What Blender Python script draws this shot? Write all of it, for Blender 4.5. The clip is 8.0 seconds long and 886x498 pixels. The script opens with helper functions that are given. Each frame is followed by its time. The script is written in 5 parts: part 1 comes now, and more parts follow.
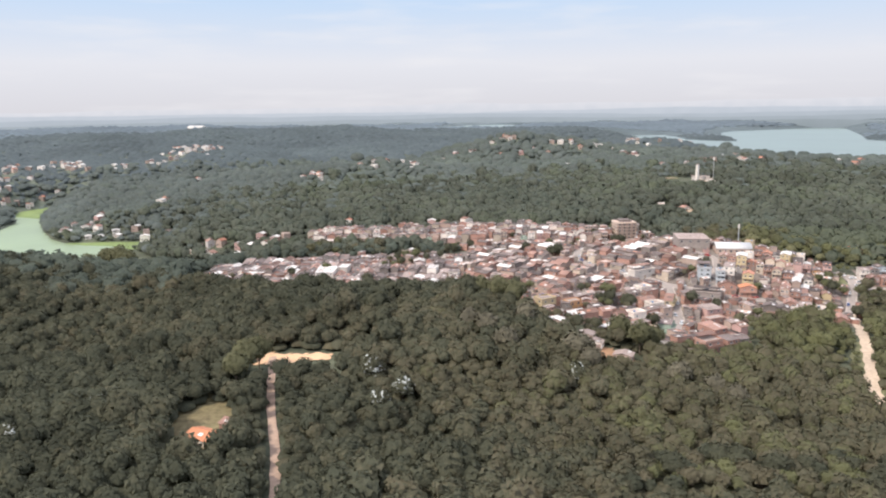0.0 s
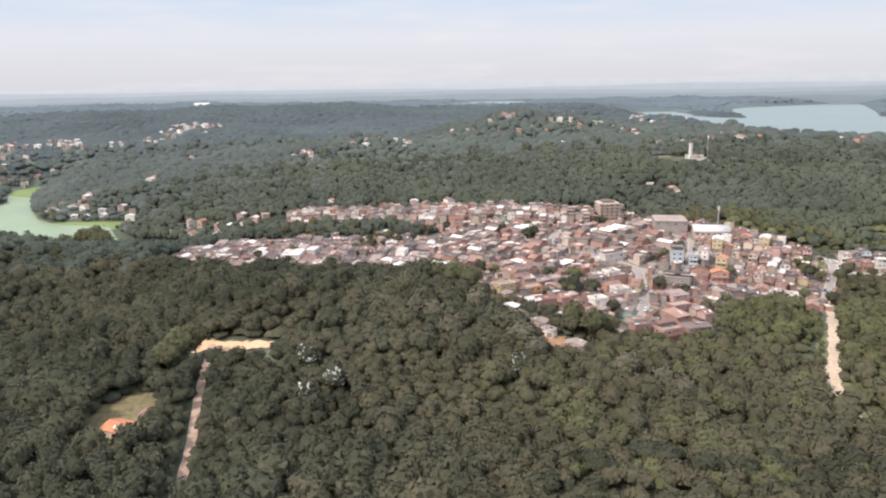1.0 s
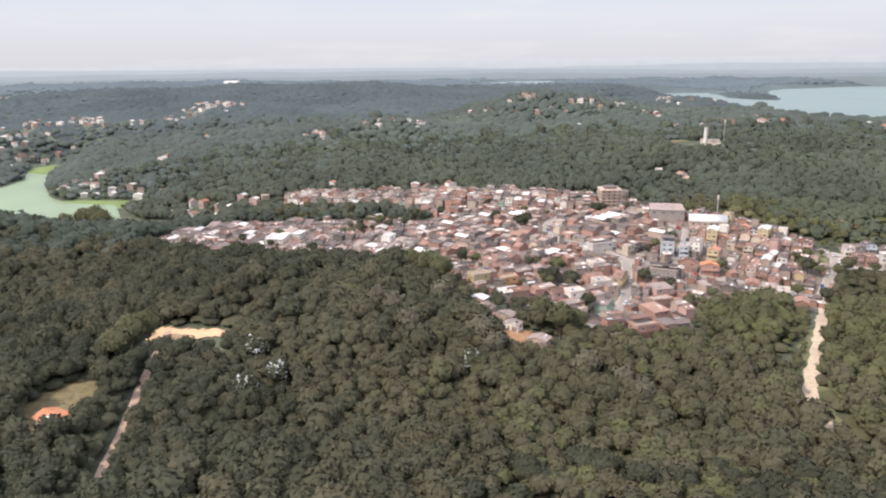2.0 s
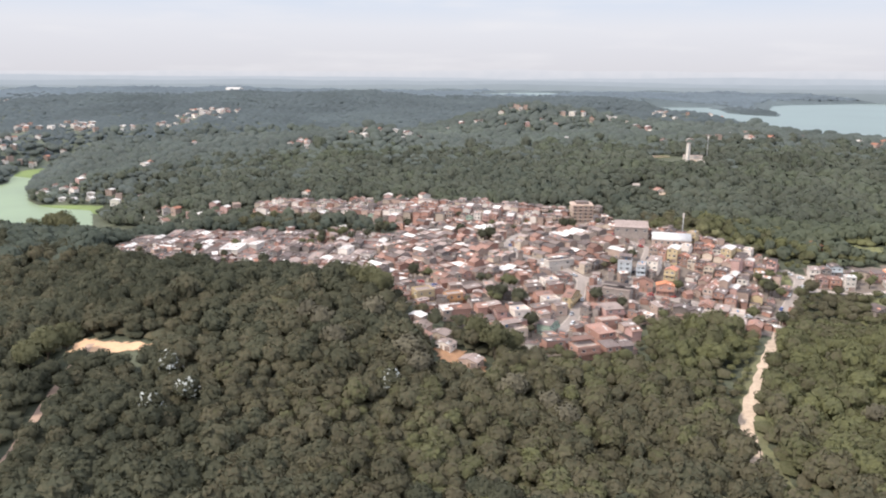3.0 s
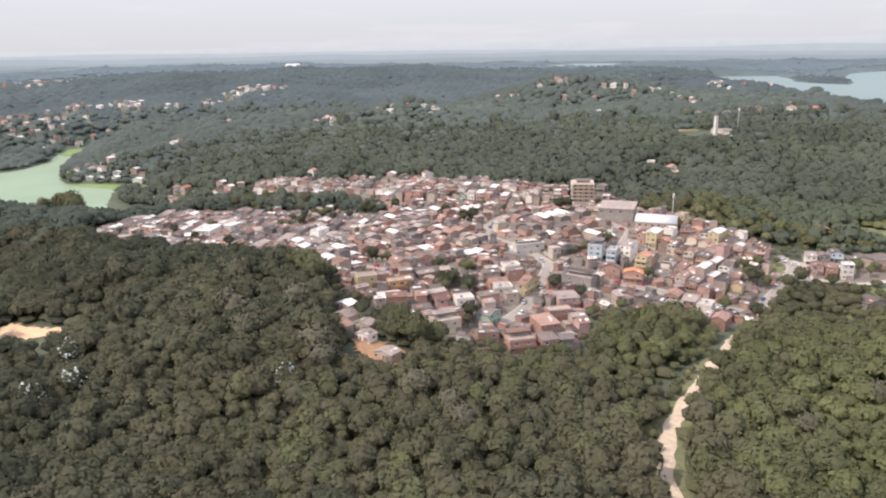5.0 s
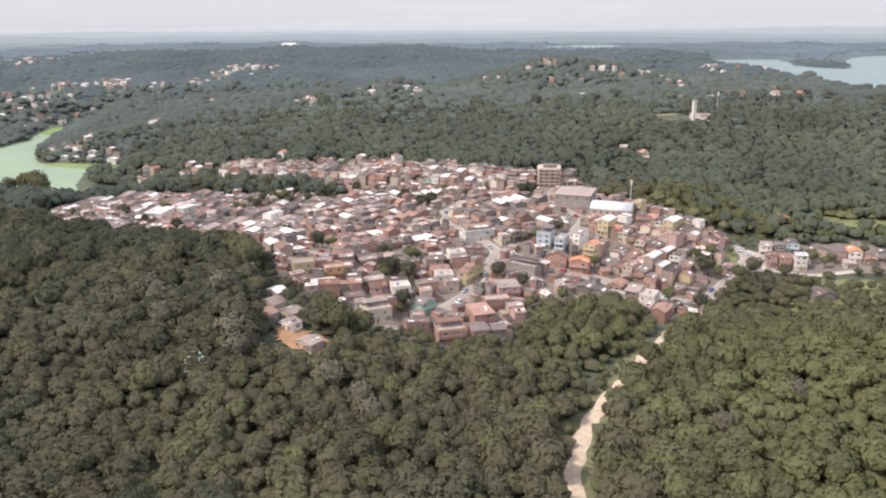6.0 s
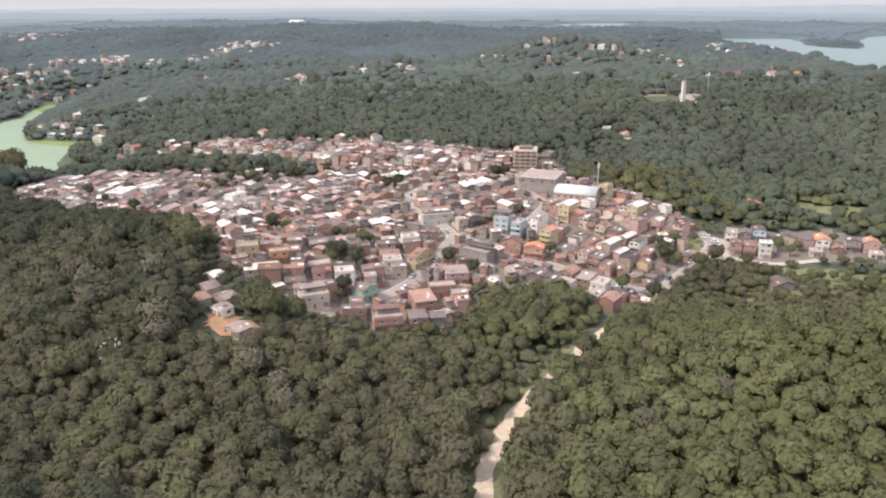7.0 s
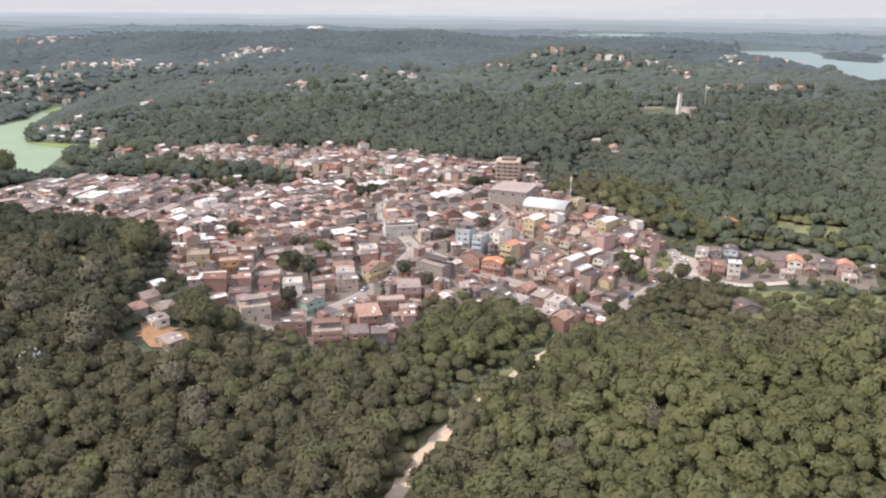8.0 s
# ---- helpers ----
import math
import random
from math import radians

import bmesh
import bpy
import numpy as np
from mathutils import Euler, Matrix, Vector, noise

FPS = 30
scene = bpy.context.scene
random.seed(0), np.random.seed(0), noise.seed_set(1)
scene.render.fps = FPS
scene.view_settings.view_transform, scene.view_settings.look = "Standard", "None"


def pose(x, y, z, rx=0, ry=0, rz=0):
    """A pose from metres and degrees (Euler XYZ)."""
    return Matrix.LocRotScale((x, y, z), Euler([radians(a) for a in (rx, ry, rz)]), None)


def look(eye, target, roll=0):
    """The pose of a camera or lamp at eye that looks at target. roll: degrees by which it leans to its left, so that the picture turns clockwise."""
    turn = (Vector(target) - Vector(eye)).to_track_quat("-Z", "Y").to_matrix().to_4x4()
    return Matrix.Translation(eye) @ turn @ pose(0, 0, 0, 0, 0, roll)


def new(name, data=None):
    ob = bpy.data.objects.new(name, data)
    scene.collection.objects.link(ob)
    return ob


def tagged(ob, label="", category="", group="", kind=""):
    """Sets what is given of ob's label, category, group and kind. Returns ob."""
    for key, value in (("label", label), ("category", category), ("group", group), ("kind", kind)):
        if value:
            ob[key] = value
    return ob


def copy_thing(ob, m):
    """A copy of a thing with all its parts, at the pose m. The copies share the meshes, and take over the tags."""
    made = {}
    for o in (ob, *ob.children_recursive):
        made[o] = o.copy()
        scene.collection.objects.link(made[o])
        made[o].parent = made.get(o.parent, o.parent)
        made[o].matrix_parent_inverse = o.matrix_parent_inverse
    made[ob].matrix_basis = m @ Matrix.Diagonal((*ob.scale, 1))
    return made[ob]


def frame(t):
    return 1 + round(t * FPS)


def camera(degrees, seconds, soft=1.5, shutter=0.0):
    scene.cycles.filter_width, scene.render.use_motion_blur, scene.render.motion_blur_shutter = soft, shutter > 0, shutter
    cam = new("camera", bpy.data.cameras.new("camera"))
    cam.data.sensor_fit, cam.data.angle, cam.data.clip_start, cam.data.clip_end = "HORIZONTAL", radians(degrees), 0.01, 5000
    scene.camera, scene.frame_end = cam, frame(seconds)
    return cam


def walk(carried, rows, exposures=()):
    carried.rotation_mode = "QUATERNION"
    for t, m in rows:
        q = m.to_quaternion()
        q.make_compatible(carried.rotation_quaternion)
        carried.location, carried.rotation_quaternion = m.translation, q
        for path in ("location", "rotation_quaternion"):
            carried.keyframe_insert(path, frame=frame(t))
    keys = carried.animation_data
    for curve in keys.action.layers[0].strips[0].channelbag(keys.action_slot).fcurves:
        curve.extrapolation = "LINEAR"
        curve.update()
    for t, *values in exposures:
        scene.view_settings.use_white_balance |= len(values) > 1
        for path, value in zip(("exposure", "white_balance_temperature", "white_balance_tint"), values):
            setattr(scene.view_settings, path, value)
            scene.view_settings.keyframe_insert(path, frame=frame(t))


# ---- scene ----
# ================= camera =================
cam = camera(60.9, 8.0, soft=2.1)
# seconds, eye, yaw to the left, pitch, lean to the left
ROWS = [
    (0.0, 0.00, 0.00, 122.00, 0.11, -10.41, -0.74),
    (0.5, 16.45, 6.46, 122.72, 0.03, -11.72, -0.30),
    (1.0, 33.17, 12.46, 123.24, 1.40, -12.15, -0.88),
    (1.5, 49.87, 19.25, 124.23, 2.61, -13.61, -1.52),
    (1.7, 56.57, 21.97, 124.60, 3.21, -13.53, -1.02),
    (2.8, 93.16, 36.13, 125.66, 5.88, -14.26, -0.86),
    (3.0, 99.62, 38.69, 125.75, 4.85, -12.95, 0.40),
    (3.5, 115.58, 45.31, 125.94, 6.88, -13.82, -0.55),
    (4.0, 131.94, 52.34, 126.07, 8.60, -14.07, -1.17),
    (4.2, 138.47, 55.20, 126.15, 8.99, -14.62, -1.18),
    (5.3, 173.35, 71.15, 126.63, 11.55, -15.01, -0.92),
    (5.5, 179.49, 74.10, 126.65, 11.90, -15.23, -1.05),
    (6.0, 194.75, 81.66, 126.53, 11.24, -16.31, -0.33),
    (6.5, 210.24, 89.67, 126.40, 10.99, -16.50, 0.15),
    (7.0, 225.13, 97.88, 126.28, 12.5, -17.88, -0.15),
    (7.5, 240.17, 106.24, 126.50, 14.25, -17.59, -0.07),
    (8.0, 254.93, 114.53, 126.50, 14.29, -17.32, 0.57),
]
walk(cam, [(t, pose(x, y, z, 90 + pitch, 0, yaw) @ pose(0, 0, 0, 0, 0, roll)) for t, x, y, z, yaw, pitch, roll in ROWS], exposures=[(0.0, 0.9), (8.0, 0.9)])

# ================= world, sun =================
SUN_AZ, SUN_EL = radians(236), radians(50)          # clockwise from +y
sun_dir = Vector((math.sin(SUN_AZ) * math.cos(SUN_EL), math.cos(SUN_AZ) * math.cos(SUN_EL), math.sin(SUN_EL)))
world = bpy.data.worlds.new("sky")
scene.world = world
world.use_nodes = True
wn, wl = world.node_tree.nodes, world.node_tree.links
wn.clear()
sky = wn.new("ShaderNodeTexSky")
sky.sky_type = "NISHITA"
sky.sun_disc = False
sky.sun_elevation, sky.sun_rotation = SUN_EL, SUN_AZ
sky.air_density, sky.dust_density, sky.ozone_density = 1.0, 1.6, 1.5
bg = wn.new("ShaderNodeBackground")
bg.inputs[1].default_value = 0.15
wo = wn.new("ShaderNodeOutputWorld")
# low bank of pale haze and thin cloud along the horizon, all the way round
geo = wn.new("ShaderNodeTexCoord")
sep = wn.new("ShaderNodeSeparateXYZ")
wl.new(geo.outputs["Generated"], sep.inputs[0])
ramp = wn.new("ShaderNodeValToRGB")          # how much haze lies over the sky
ramp.color_ramp.elements[0].position, ramp.color_ramp.elements[0].color = 0.10, (1, 1, 1, 1)
ramp.color_ramp.elements[1].position, ramp.color_ramp.elements[1].color = 1.0, (0.55, 0.55, 0.55, 1)
wl.new(sep.outputs[2], ramp.inputs[0])
tone = wn.new("ShaderNodeValToRGB")          # its colour: whitish at the horizon, pale blue above
tone.color_ramp.elements[0].position, tone.color_ramp.elements[0].color = 0.0, (0.70, 0.69, 0.735, 1)
tone.color_ramp.elements[1].position, tone.color_ramp.elements[1].color = 0.15, (0.53, 0.70, 0.93, 1)
soft_mid = tone.color_ramp.elements.new(0.06)
soft_mid.color = (0.78, 0.79, 0.85, 1)
high_haze = tone.color_ramp.elements.new(0.42)
high_haze.color = (1.68, 1.79, 2.05, 1)
wl.new(sep.outputs[2], tone.inputs[0])
bright = wn.new("ShaderNodeVectorMath")
bright.operation = "SCALE"
bright.inputs["Scale"].default_value = 3.65
cmap = wn.new("ShaderNodeMapping")
cmap.inputs["Scale"].default_value = (5.0, 5.0, 34.0)
cno = wn.new("ShaderNodeTexNoise")
cno.inputs["Scale"].default_value, cno.inputs["Detail"].default_value = 1.3, 5.0
wl.new(geo.outputs["Generated"], cmap.inputs[0])
wl.new(cmap.outputs[0], cno.inputs[0])
cr = wn.new("ShaderNodeMapRange")
cr.inputs[1].default_value, cr.inputs[2].default_value = 0.52, 0.78
cr.inputs[3].default_value, cr.inputs[4].default_value = 0.0, 0.5
wl.new(cno.outputs[0], cr.inputs[0])
cloud = wn.new("ShaderNodeMixRGB")           # thin cloud streaks
cloud.inputs[2].default_value = (0.86, 0.85, 0.88, 1)
wl.new(cr.outputs[0], cloud.inputs[0])
wl.new(tone.outputs[0], cloud.inputs[1])
wl.new(cloud.outputs[0], bright.inputs[0])
hmix = wn.new("ShaderNodeMixRGB")
wl.new(ramp.outputs[0], hmix.inputs[0])
wl.new(bright.outputs[0], hmix.inputs[2])
wl.new(sky.outputs[0], hmix.inputs[1])
wl.new(hmix.outputs[0], bg.inputs[0])
wl.new(bg.outputs[0], wo.inputs[0])

sun = new("sun", bpy.data.lights.new("sun", "SUN"))
sun.data.energy, sun.data.angle, sun.data.color = 2.2, radians(0.6), (1.0, 0.95, 0.87)
sun.matrix_world = look((0, 0, 400), Vector((0, 0, 400)) - sun_dir)

# ================= materials =================


def mat(name, colour, rough=0.8, var=0.25, scale=0.6, big=0.05, bump=0.15, spec=0.3, per_object=0.0, tint="", metal=0.0, second=None, through_light=0.0):
    """A surface with grain and large stains; per_object varies its lightness from thing to thing; tint names a per-tree attribute."""
    m = bpy.data.materials.new(name)
    m.use_nodes = True
    n, l = m.node_tree.nodes, m.node_tree.links
    p = n["Principled BSDF"]
    p.inputs["Roughness"].default_value = rough
    p.inputs["Metallic"].default_value = metal
    p.inputs["Specular IOR Level"].default_value = spec
    tc = n.new("ShaderNodeNewGeometry")
    a, b = n.new("ShaderNodeTexNoise"), n.new("ShaderNodeTexNoise")
    a.inputs["Scale"].default_value, a.inputs["Detail"].default_value = scale, 5
    b.inputs["Scale"].default_value, b.inputs["Detail"].default_value = big, 3
    l.new(tc.outputs["Position"], a.inputs["Vector"])
    l.new(tc.outputs["Position"], b.inputs["Vector"])
    add = n.new("ShaderNodeMath")
    l.new(a.outputs[0], add.inputs[0])
    l.new(b.outputs[0], add.inputs[1])
    rng = n.new("ShaderNodeMapRange")
    rng.inputs[1].default_value, rng.inputs[2].default_value = 0.65, 1.35
    rng.inputs[3].default_value, rng.inputs[4].default_value = 1 - var, 1 + var
    l.new(add.outputs[0], rng.inputs[0])
    value = rng.outputs[0]
    if per_object:
        oi = n.new("ShaderNodeObjectInfo")
        orr = n.new("ShaderNodeMapRange")
        orr.inputs[3].default_value, orr.inputs[4].default_value = 1 - per_object, 1 + per_object
        mixed, wrap = n.new("ShaderNodeMath"), n.new("ShaderNodeMath")
        wrap.operation = "FRACT"
        l.new(oi.outputs["Random"], mixed.inputs[0])
        l.new(tc.outputs["Random Per Island"], mixed.inputs[1])
        l.new(mixed.outputs[0], wrap.inputs[0])
        l.new(wrap.outputs[0], orr.inputs[0])
        mu = n.new("ShaderNodeMath")
        mu.operation = "MULTIPLY"
        l.new(value, mu.inputs[0])
        l.new(orr.outputs[0], mu.inputs[1])
        value = mu.outputs[0]
    col = n.new("ShaderNodeMixRGB")
    col.inputs[1].default_value, col.inputs[2].default_value = (*colour, 1), (*(second or colour), 1)
    col.inputs[0].default_value = 0.0
    if tint:
        at = n.new("ShaderNodeAttribute")
        at.attribute_name = tint
        l.new(at.outputs["Fac"], col.inputs[0])
    elif second:
        l.new(b.outputs[0], col.inputs[0])
    sc = n.new("ShaderNodeVectorMath")
    sc.operation = "SCALE"
    l.new(col.outputs[0], sc.inputs[0])
    l.new(value, sc.inputs["Scale"])
    l.new(sc.outputs[0], p.inputs["Base Color"])
    if through_light:
        tr, mx = n.new("ShaderNodeBsdfTranslucent"), n.new("ShaderNodeMixShader")
        mx.inputs[0].default_value = through_light
        l.new(sc.outputs[0], tr.inputs[0])
        l.new(p.outputs[0], mx.inputs[1])
        l.new(tr.outputs[0], mx.inputs[2])
        l.new(mx.outputs[0], n["Material Output"].inputs[0])
    if bump:
        bp = n.new("ShaderNodeBump")
        bp.inputs["Strength"].default_value, bp.inputs["Distance"].default_value = bump, 0.3
        l.new(a.outputs[0], bp.inputs["Height"])
        l.new(bp.outputs[0], p.inputs["Normal"])
    return m


M_GROUND = mat("undergrowth", (0.064, 0.070, 0.045), 0.95, 0.4, 0.35, 0.03, 0.4, second=(0.085, 0.086, 0.054))
M_GRASS = mat("grass", (0.12, 0.13, 0.055), 0.9, 0.35, 0.5, 0.06, 0.3, second=(0.18, 0.165, 0.08))
M_VERGE = mat("dry_verge", (0.17, 0.15, 0.085), 0.95, 0.4, 0.5, 0.08, 0.3, second=(0.11, 0.115, 0.055))
M_TOWN = mat("beaten_ground", (0.21, 0.158, 0.128), 0.95, 0.35, 0.4, 0.05, 0.2, second=(0.14, 0.12, 0.10))
M_ASPHALT = mat("worn_street", (0.28, 0.232, 0.203), 0.9, 0.2, 0.7, 0.06, 0.1)
M_DRY = mat("dry_grass", (0.20, 0.145, 0.078), 0.95, 0.4, 0.4, 0.1, 0.3, second=(0.14, 0.125, 0.06))
M_PAVE = mat("pavement_concrete", (0.38, 0.315, 0.268), 0.9, 0.2, 0.8, 0.07, 0.1)
M_DIRT = mat("pale_dirt", (0.52, 0.40, 0.305), 0.95, 0.28, 0.5, 0.05, 0.2, second=(0.42, 0.31, 0.22))
M_MID_GROUND = mat("hill_undergrowth", (0.098, 0.112, 0.080), 0.95, 0.35, 0.2, 0.02, 0.2, second=(0.125, 0.132, 0.095))
M_SAND = mat("orange_sand", (0.58, 0.36, 0.215), 0.95, 0.2, 0.4, 0.06, 0.2)
M_TRACK = mat("pinkish_track_sand", (0.46, 0.32, 0.24), 0.95, 0.3, 0.4, 0.06, 0.2, second=(0.32, 0.21, 0.15))
M_EARTH = mat("red_earth", (0.33, 0.185, 0.105), 0.95, 0.25, 0.4, 0.06, 0.2)


def leaf_mat(name, colours, grain=1.1, patch_scale=0.03, var=0.30, bump=0.5):
    """Foliage: the tree's own tint picks its colour, light comes through the leaves."""
    m = mat(name, colours[0], 0.8, var, grain, patch_scale, bump, 0.06, tint="tint", second=colours[1], through_light=0.46)
    n, l = m.node_tree.nodes, m.node_tree.links
    at = next(x for x in n if x.type == "ATTRIBUTE")
    mix = next(x for x in n if x.type == "MIX_RGB")
    ramp_node = n.new("ShaderNodeValToRGB")
    el = ramp_node.color_ramp.elements
    el[0].color, el[1].color = (*colours[0], 1), (*colours[-1], 1)
    for i, c in enumerate(colours[1:-1]):
        el.new((i + 1) / (len(colours) - 1)).color = (*c, 1)
    l.new(at.outputs["Fac"], ramp_node.inputs[0])
    mix.inputs[0].default_value = 0.0
    for link in list(mix.inputs[0].links):
        l.remove(link)
    l.new(ramp_node.outputs[0], mix.inputs[1])
    return m


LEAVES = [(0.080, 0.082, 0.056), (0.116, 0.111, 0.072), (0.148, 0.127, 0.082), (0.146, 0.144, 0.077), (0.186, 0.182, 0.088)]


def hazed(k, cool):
    """The same foliage on the farther hills, greyer and cooler: distance haze mixed into its colours."""
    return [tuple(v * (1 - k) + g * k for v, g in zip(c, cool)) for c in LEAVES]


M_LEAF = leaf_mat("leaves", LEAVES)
# each band farther off has more haze put into its leaf colour
M_HILL_LEAF = leaf_mat("hazed_hill_leaves", hazed(0.6, (0.104, 0.124, 0.103)), 0.5, 0.015, 0.34)
M_FAR_LEAF = leaf_mat("hazed_far_leaves", hazed(0.75, (0.132, 0.155, 0.146)), 0.25, 0.01, 0.30, 0.4)
M_HAZY_LEAF = leaf_mat("hazed_distant_leaves", hazed(0.9, (0.132, 0.156, 0.163)), 0.10, 0.006, 0.26, 0.0)
M_REMOTE_LEAF = leaf_mat("hazed_remote_leaves", hazed(0.95, (0.204, 0.240, 0.266)), 0.06, 0.004, 0.18, 0.0)
# farthest land: blue-grey distance haze put into the base colour
M_FAR_GROUND = mat("hazed_distant_land", (0.096, 0.112, 0.114), 0.95, 0.2, 0.02, 0.004, 0.0, 0.05, second=(0.112, 0.130, 0.132))
M_RUST_LEAF = mat("dry_leaves", (0.100, 0.086, 0.056), 0.85, 0.3, 0.5, 0.05, 0.0)
M_YELLOW_LEAF = mat("yellow_leaves", (0.145, 0.136, 0.066), 0.85, 0.3, 0.5, 0.05, 0.0)
M_BLOSSOM = mat("white_blossom", (0.40, 0.40, 0.36), 0.8, 0.15, 1.0, 0.1, 0.0)
M_BARK = mat("bark", (0.14, 0.11, 0.08), 0.95, 0.3, 2.0, 0.3, 0.4)
M_WATER_GREEN = mat("algae_water", (0.190, 0.228, 0.140), 0.4, 0.10, 0.02, 0.008, 0.0, 0.25, second=(0.21, 0.26, 0.135))
M_WATER_TEAL = mat("reservoir_water", (0.148, 0.182, 0.163), 0.4, 0.08, 0.01, 0.003, 0.0, 0.22)
M_ALGAE = mat("floating_algae", (0.15, 0.19, 0.06), 0.8, 0.25, 0.08, 0.02, 0.0)

WALLS = {
    "white": mat("white_render", (0.62, 0.545, 0.48), 0.85, 0.16, 0.9, 0.2, 0.05, per_object=0.24),
    "cream": mat("cream_render", (0.43, 0.345, 0.27), 0.85, 0.18, 0.9, 0.2, 0.05, per_object=0.24),
    "beige": mat("beige_render", (0.36, 0.262, 0.212), 0.88, 0.18, 0.9, 0.2, 0.05, per_object=0.28),
    "grey": mat("bare_cement", (0.225, 0.185, 0.163), 0.92, 0.2, 0.8, 0.2, 0.1, per_object=0.32),
    "brick": mat("bare_brick", (0.34, 0.19, 0.145), 0.92, 0.22, 1.5, 0.2, 0.1, per_object=0.28),
    "pink": mat("faded_pink_render", (0.43, 0.27, 0.235), 0.88, 0.16, 0.9, 0.2, 0.05, per_object=0.24),
    "yellow": mat("yellow_render", (0.47, 0.36, 0.215), 0.85, 0.14, 0.9, 0.2, 0.05, per_object=0.12),
    "orange": mat("orange_render", (0.50, 0.27, 0.13), 0.85, 0.14, 0.9, 0.2, 0.05, per_object=0.12),
    "blue": mat("pale_blue_render", (0.45, 0.465, 0.475), 0.85, 0.14, 0.9, 0.2, 0.05, per_object=0.20),
    "green": mat("pale_green_render", (0.31, 0.37, 0.29), 0.85, 0.14, 0.9, 0.2, 0.05, per_object=0.20),
}
ROOFS = {
    "fibre": mat("grey_fibre_cement", (0.245, 0.186, 0.162), 0.9, 0.28, 0.8, 0.15, 0.15, per_object=0.46),
    "dark": mat("aged_dark_sheets", (0.130, 0.098, 0.088), 0.9, 0.3, 0.8, 0.15, 0.15, per_object=0.42),
    "tile": mat("brown_clay_tile", (0.235, 0.135, 0.105), 0.9, 0.25, 1.2, 0.15, 0.25, per_object=0.42),
    "red": mat("orange_clay_tile", (0.42, 0.19, 0.125), 0.88, 0.2, 1.2, 0.15, 0.2, per_object=0.24),
    "orange": mat("bright_clay_tile", (0.50, 0.20, 0.105), 0.88, 0.2, 1.2, 0.15, 0.2, per_object=0.06),
    "white": mat("white_metal_sheet", (0.61, 0.55, 0.50), 0.5, 0.12, 0.6, 0.1, 0.05, per_object=0.20),
    "slab": mat("stained_concrete_slab", (0.35, 0.268, 0.228), 0.92, 0.3, 0.6, 0.15, 0.1, per_object=0.42),
}
M_PANE = mat("dark_window_glass", (0.03, 0.035, 0.045), 0.12, 0.1, 1.0, 0.2, 0.0, 0.5)
M_FRAME = mat("window_frame_paint", (0.5, 0.48, 0.45), 0.6, 0.1, 1.0, 0.2, 0.0, per_object=0.3)
M_DOOR = mat("brown_door_paint", (0.22, 0.14, 0.09), 0.6, 0.15, 1.0, 0.2, 0.0, per_object=0.3)
M_TANK = mat("blue_plastic_tank", (0.15, 0.24, 0.36), 0.5, 0.1, 1.0, 0.2, 0.0)
M_STEEL = mat("galvanised_steel", (0.5, 0.5, 0.5), 0.45, 0.1, 1.0, 0.2, 0.0, metal=0.6)
M_TYRE = mat("black_rubber", (0.02, 0.02, 0.02), 0.9, 0.1, 1.0, 0.2, 0.0)
PAINTS = [mat("car_paint_" + n, c, 0.3, 0.05, 1.0, 0.2, 0.0, 0.5) for n, c in (("white", (0.75, 0.75, 0.75)), ("silver", (0.5, 0.5, 0.52)), ("red", (0.4, 0.05, 0.04)), ("black", (0.03, 0.03, 0.035)), ("blue", (0.06, 0.10, 0.28)))]

# ================= terrain =================
# broad rises and hollows: x, y, reach, height
RISES = [(230, 1151, 260, 16.2), (-45, 420, 70, 14.3), (186, 546, 45, 10.2), (310, 348, 45, 15.7), (802, 1008, 260, 14.4), (-172, 1085, 170, 17.5), (38, 373, 45, 4.5),
         (390, 898, 170, 18.2), (294, 872, 55, 3.0), (-628, 1437, 260, 13.7), (659, 1437, 260, 15.2), (-414, 513, 110, 15.1),
         (110, 1400, 95, 34.0), (240, 1380, 90, 14.0), (516, 1591, 70, 8.0), (-540, 1690, 110, 7.0),
         (-480, 2060, 170, 20.0), (-230, 2120, 210, 21.0), (60, 2150, 210, 13.0), (340, 1850, 120, 36.0), (-880, 1960, 240, 26.0), (-1500, 2100, 400, 24.0), (-856, 2660, 160, 14.0)]
HOLLOWS = [(-540, 590, 400, 14.2), (186, 304, 70, 18.0), (-353, 728, 70, 22.6), (285, 447, 45, 19.6),
           (-433, 744, 45, 17.6), (32, 227, 70, 9.9), (659, 150, 260, 9.4), (-235, 670, 45, 27.1), (161, 670, 45, 9.5), (-639, 898, 170, 22.6),
           (417, 535, 70, 7.1), (340, 227, 70, 16.1), (161, 422, 45, 5.0), (-185, 398, 45, 11.3), (-12, 472, 45, 7.6)]
WATER, LAKE_LEVEL, TARN_LEVEL = -20.0, 38.0, 63.0
POND = [(-277, 700), (-312, 676), (-400, 684), (-480, 700), (-580, 760), (-620, 850), (-567, 911), (-561, 934), (-575, 1000), (-612, 1061), (-640, 1121),
        (-617, 1190), (-590, 1110), (-548, 1012), (-494, 920), (-456, 865), (-428, 838), (-373, 846), (-322, 840), (-312, 800), (-337, 790), (-300, 725)]
RESERVOIR = [(505, 1850), (480, 2100), (500, 2380), (700, 2400), (672, 2150), (650, 2030), (680, 1930), (725, 1880), (765, 1980), (810, 2180), (850, 2330), (925, 2535), (1015, 2665), (1200, 2780),
             (1450, 2950), (1580, 3080), (1480, 2790), (1181, 2148), (1039, 1863), (1050, 1770), (1350, 1750), (1500, 1500), (1400, 1150), (1050, 1080), (720, 1110), (610, 1175), (558, 1260), (562, 1380), (556, 1500), (552, 1620), (540, 1730)]
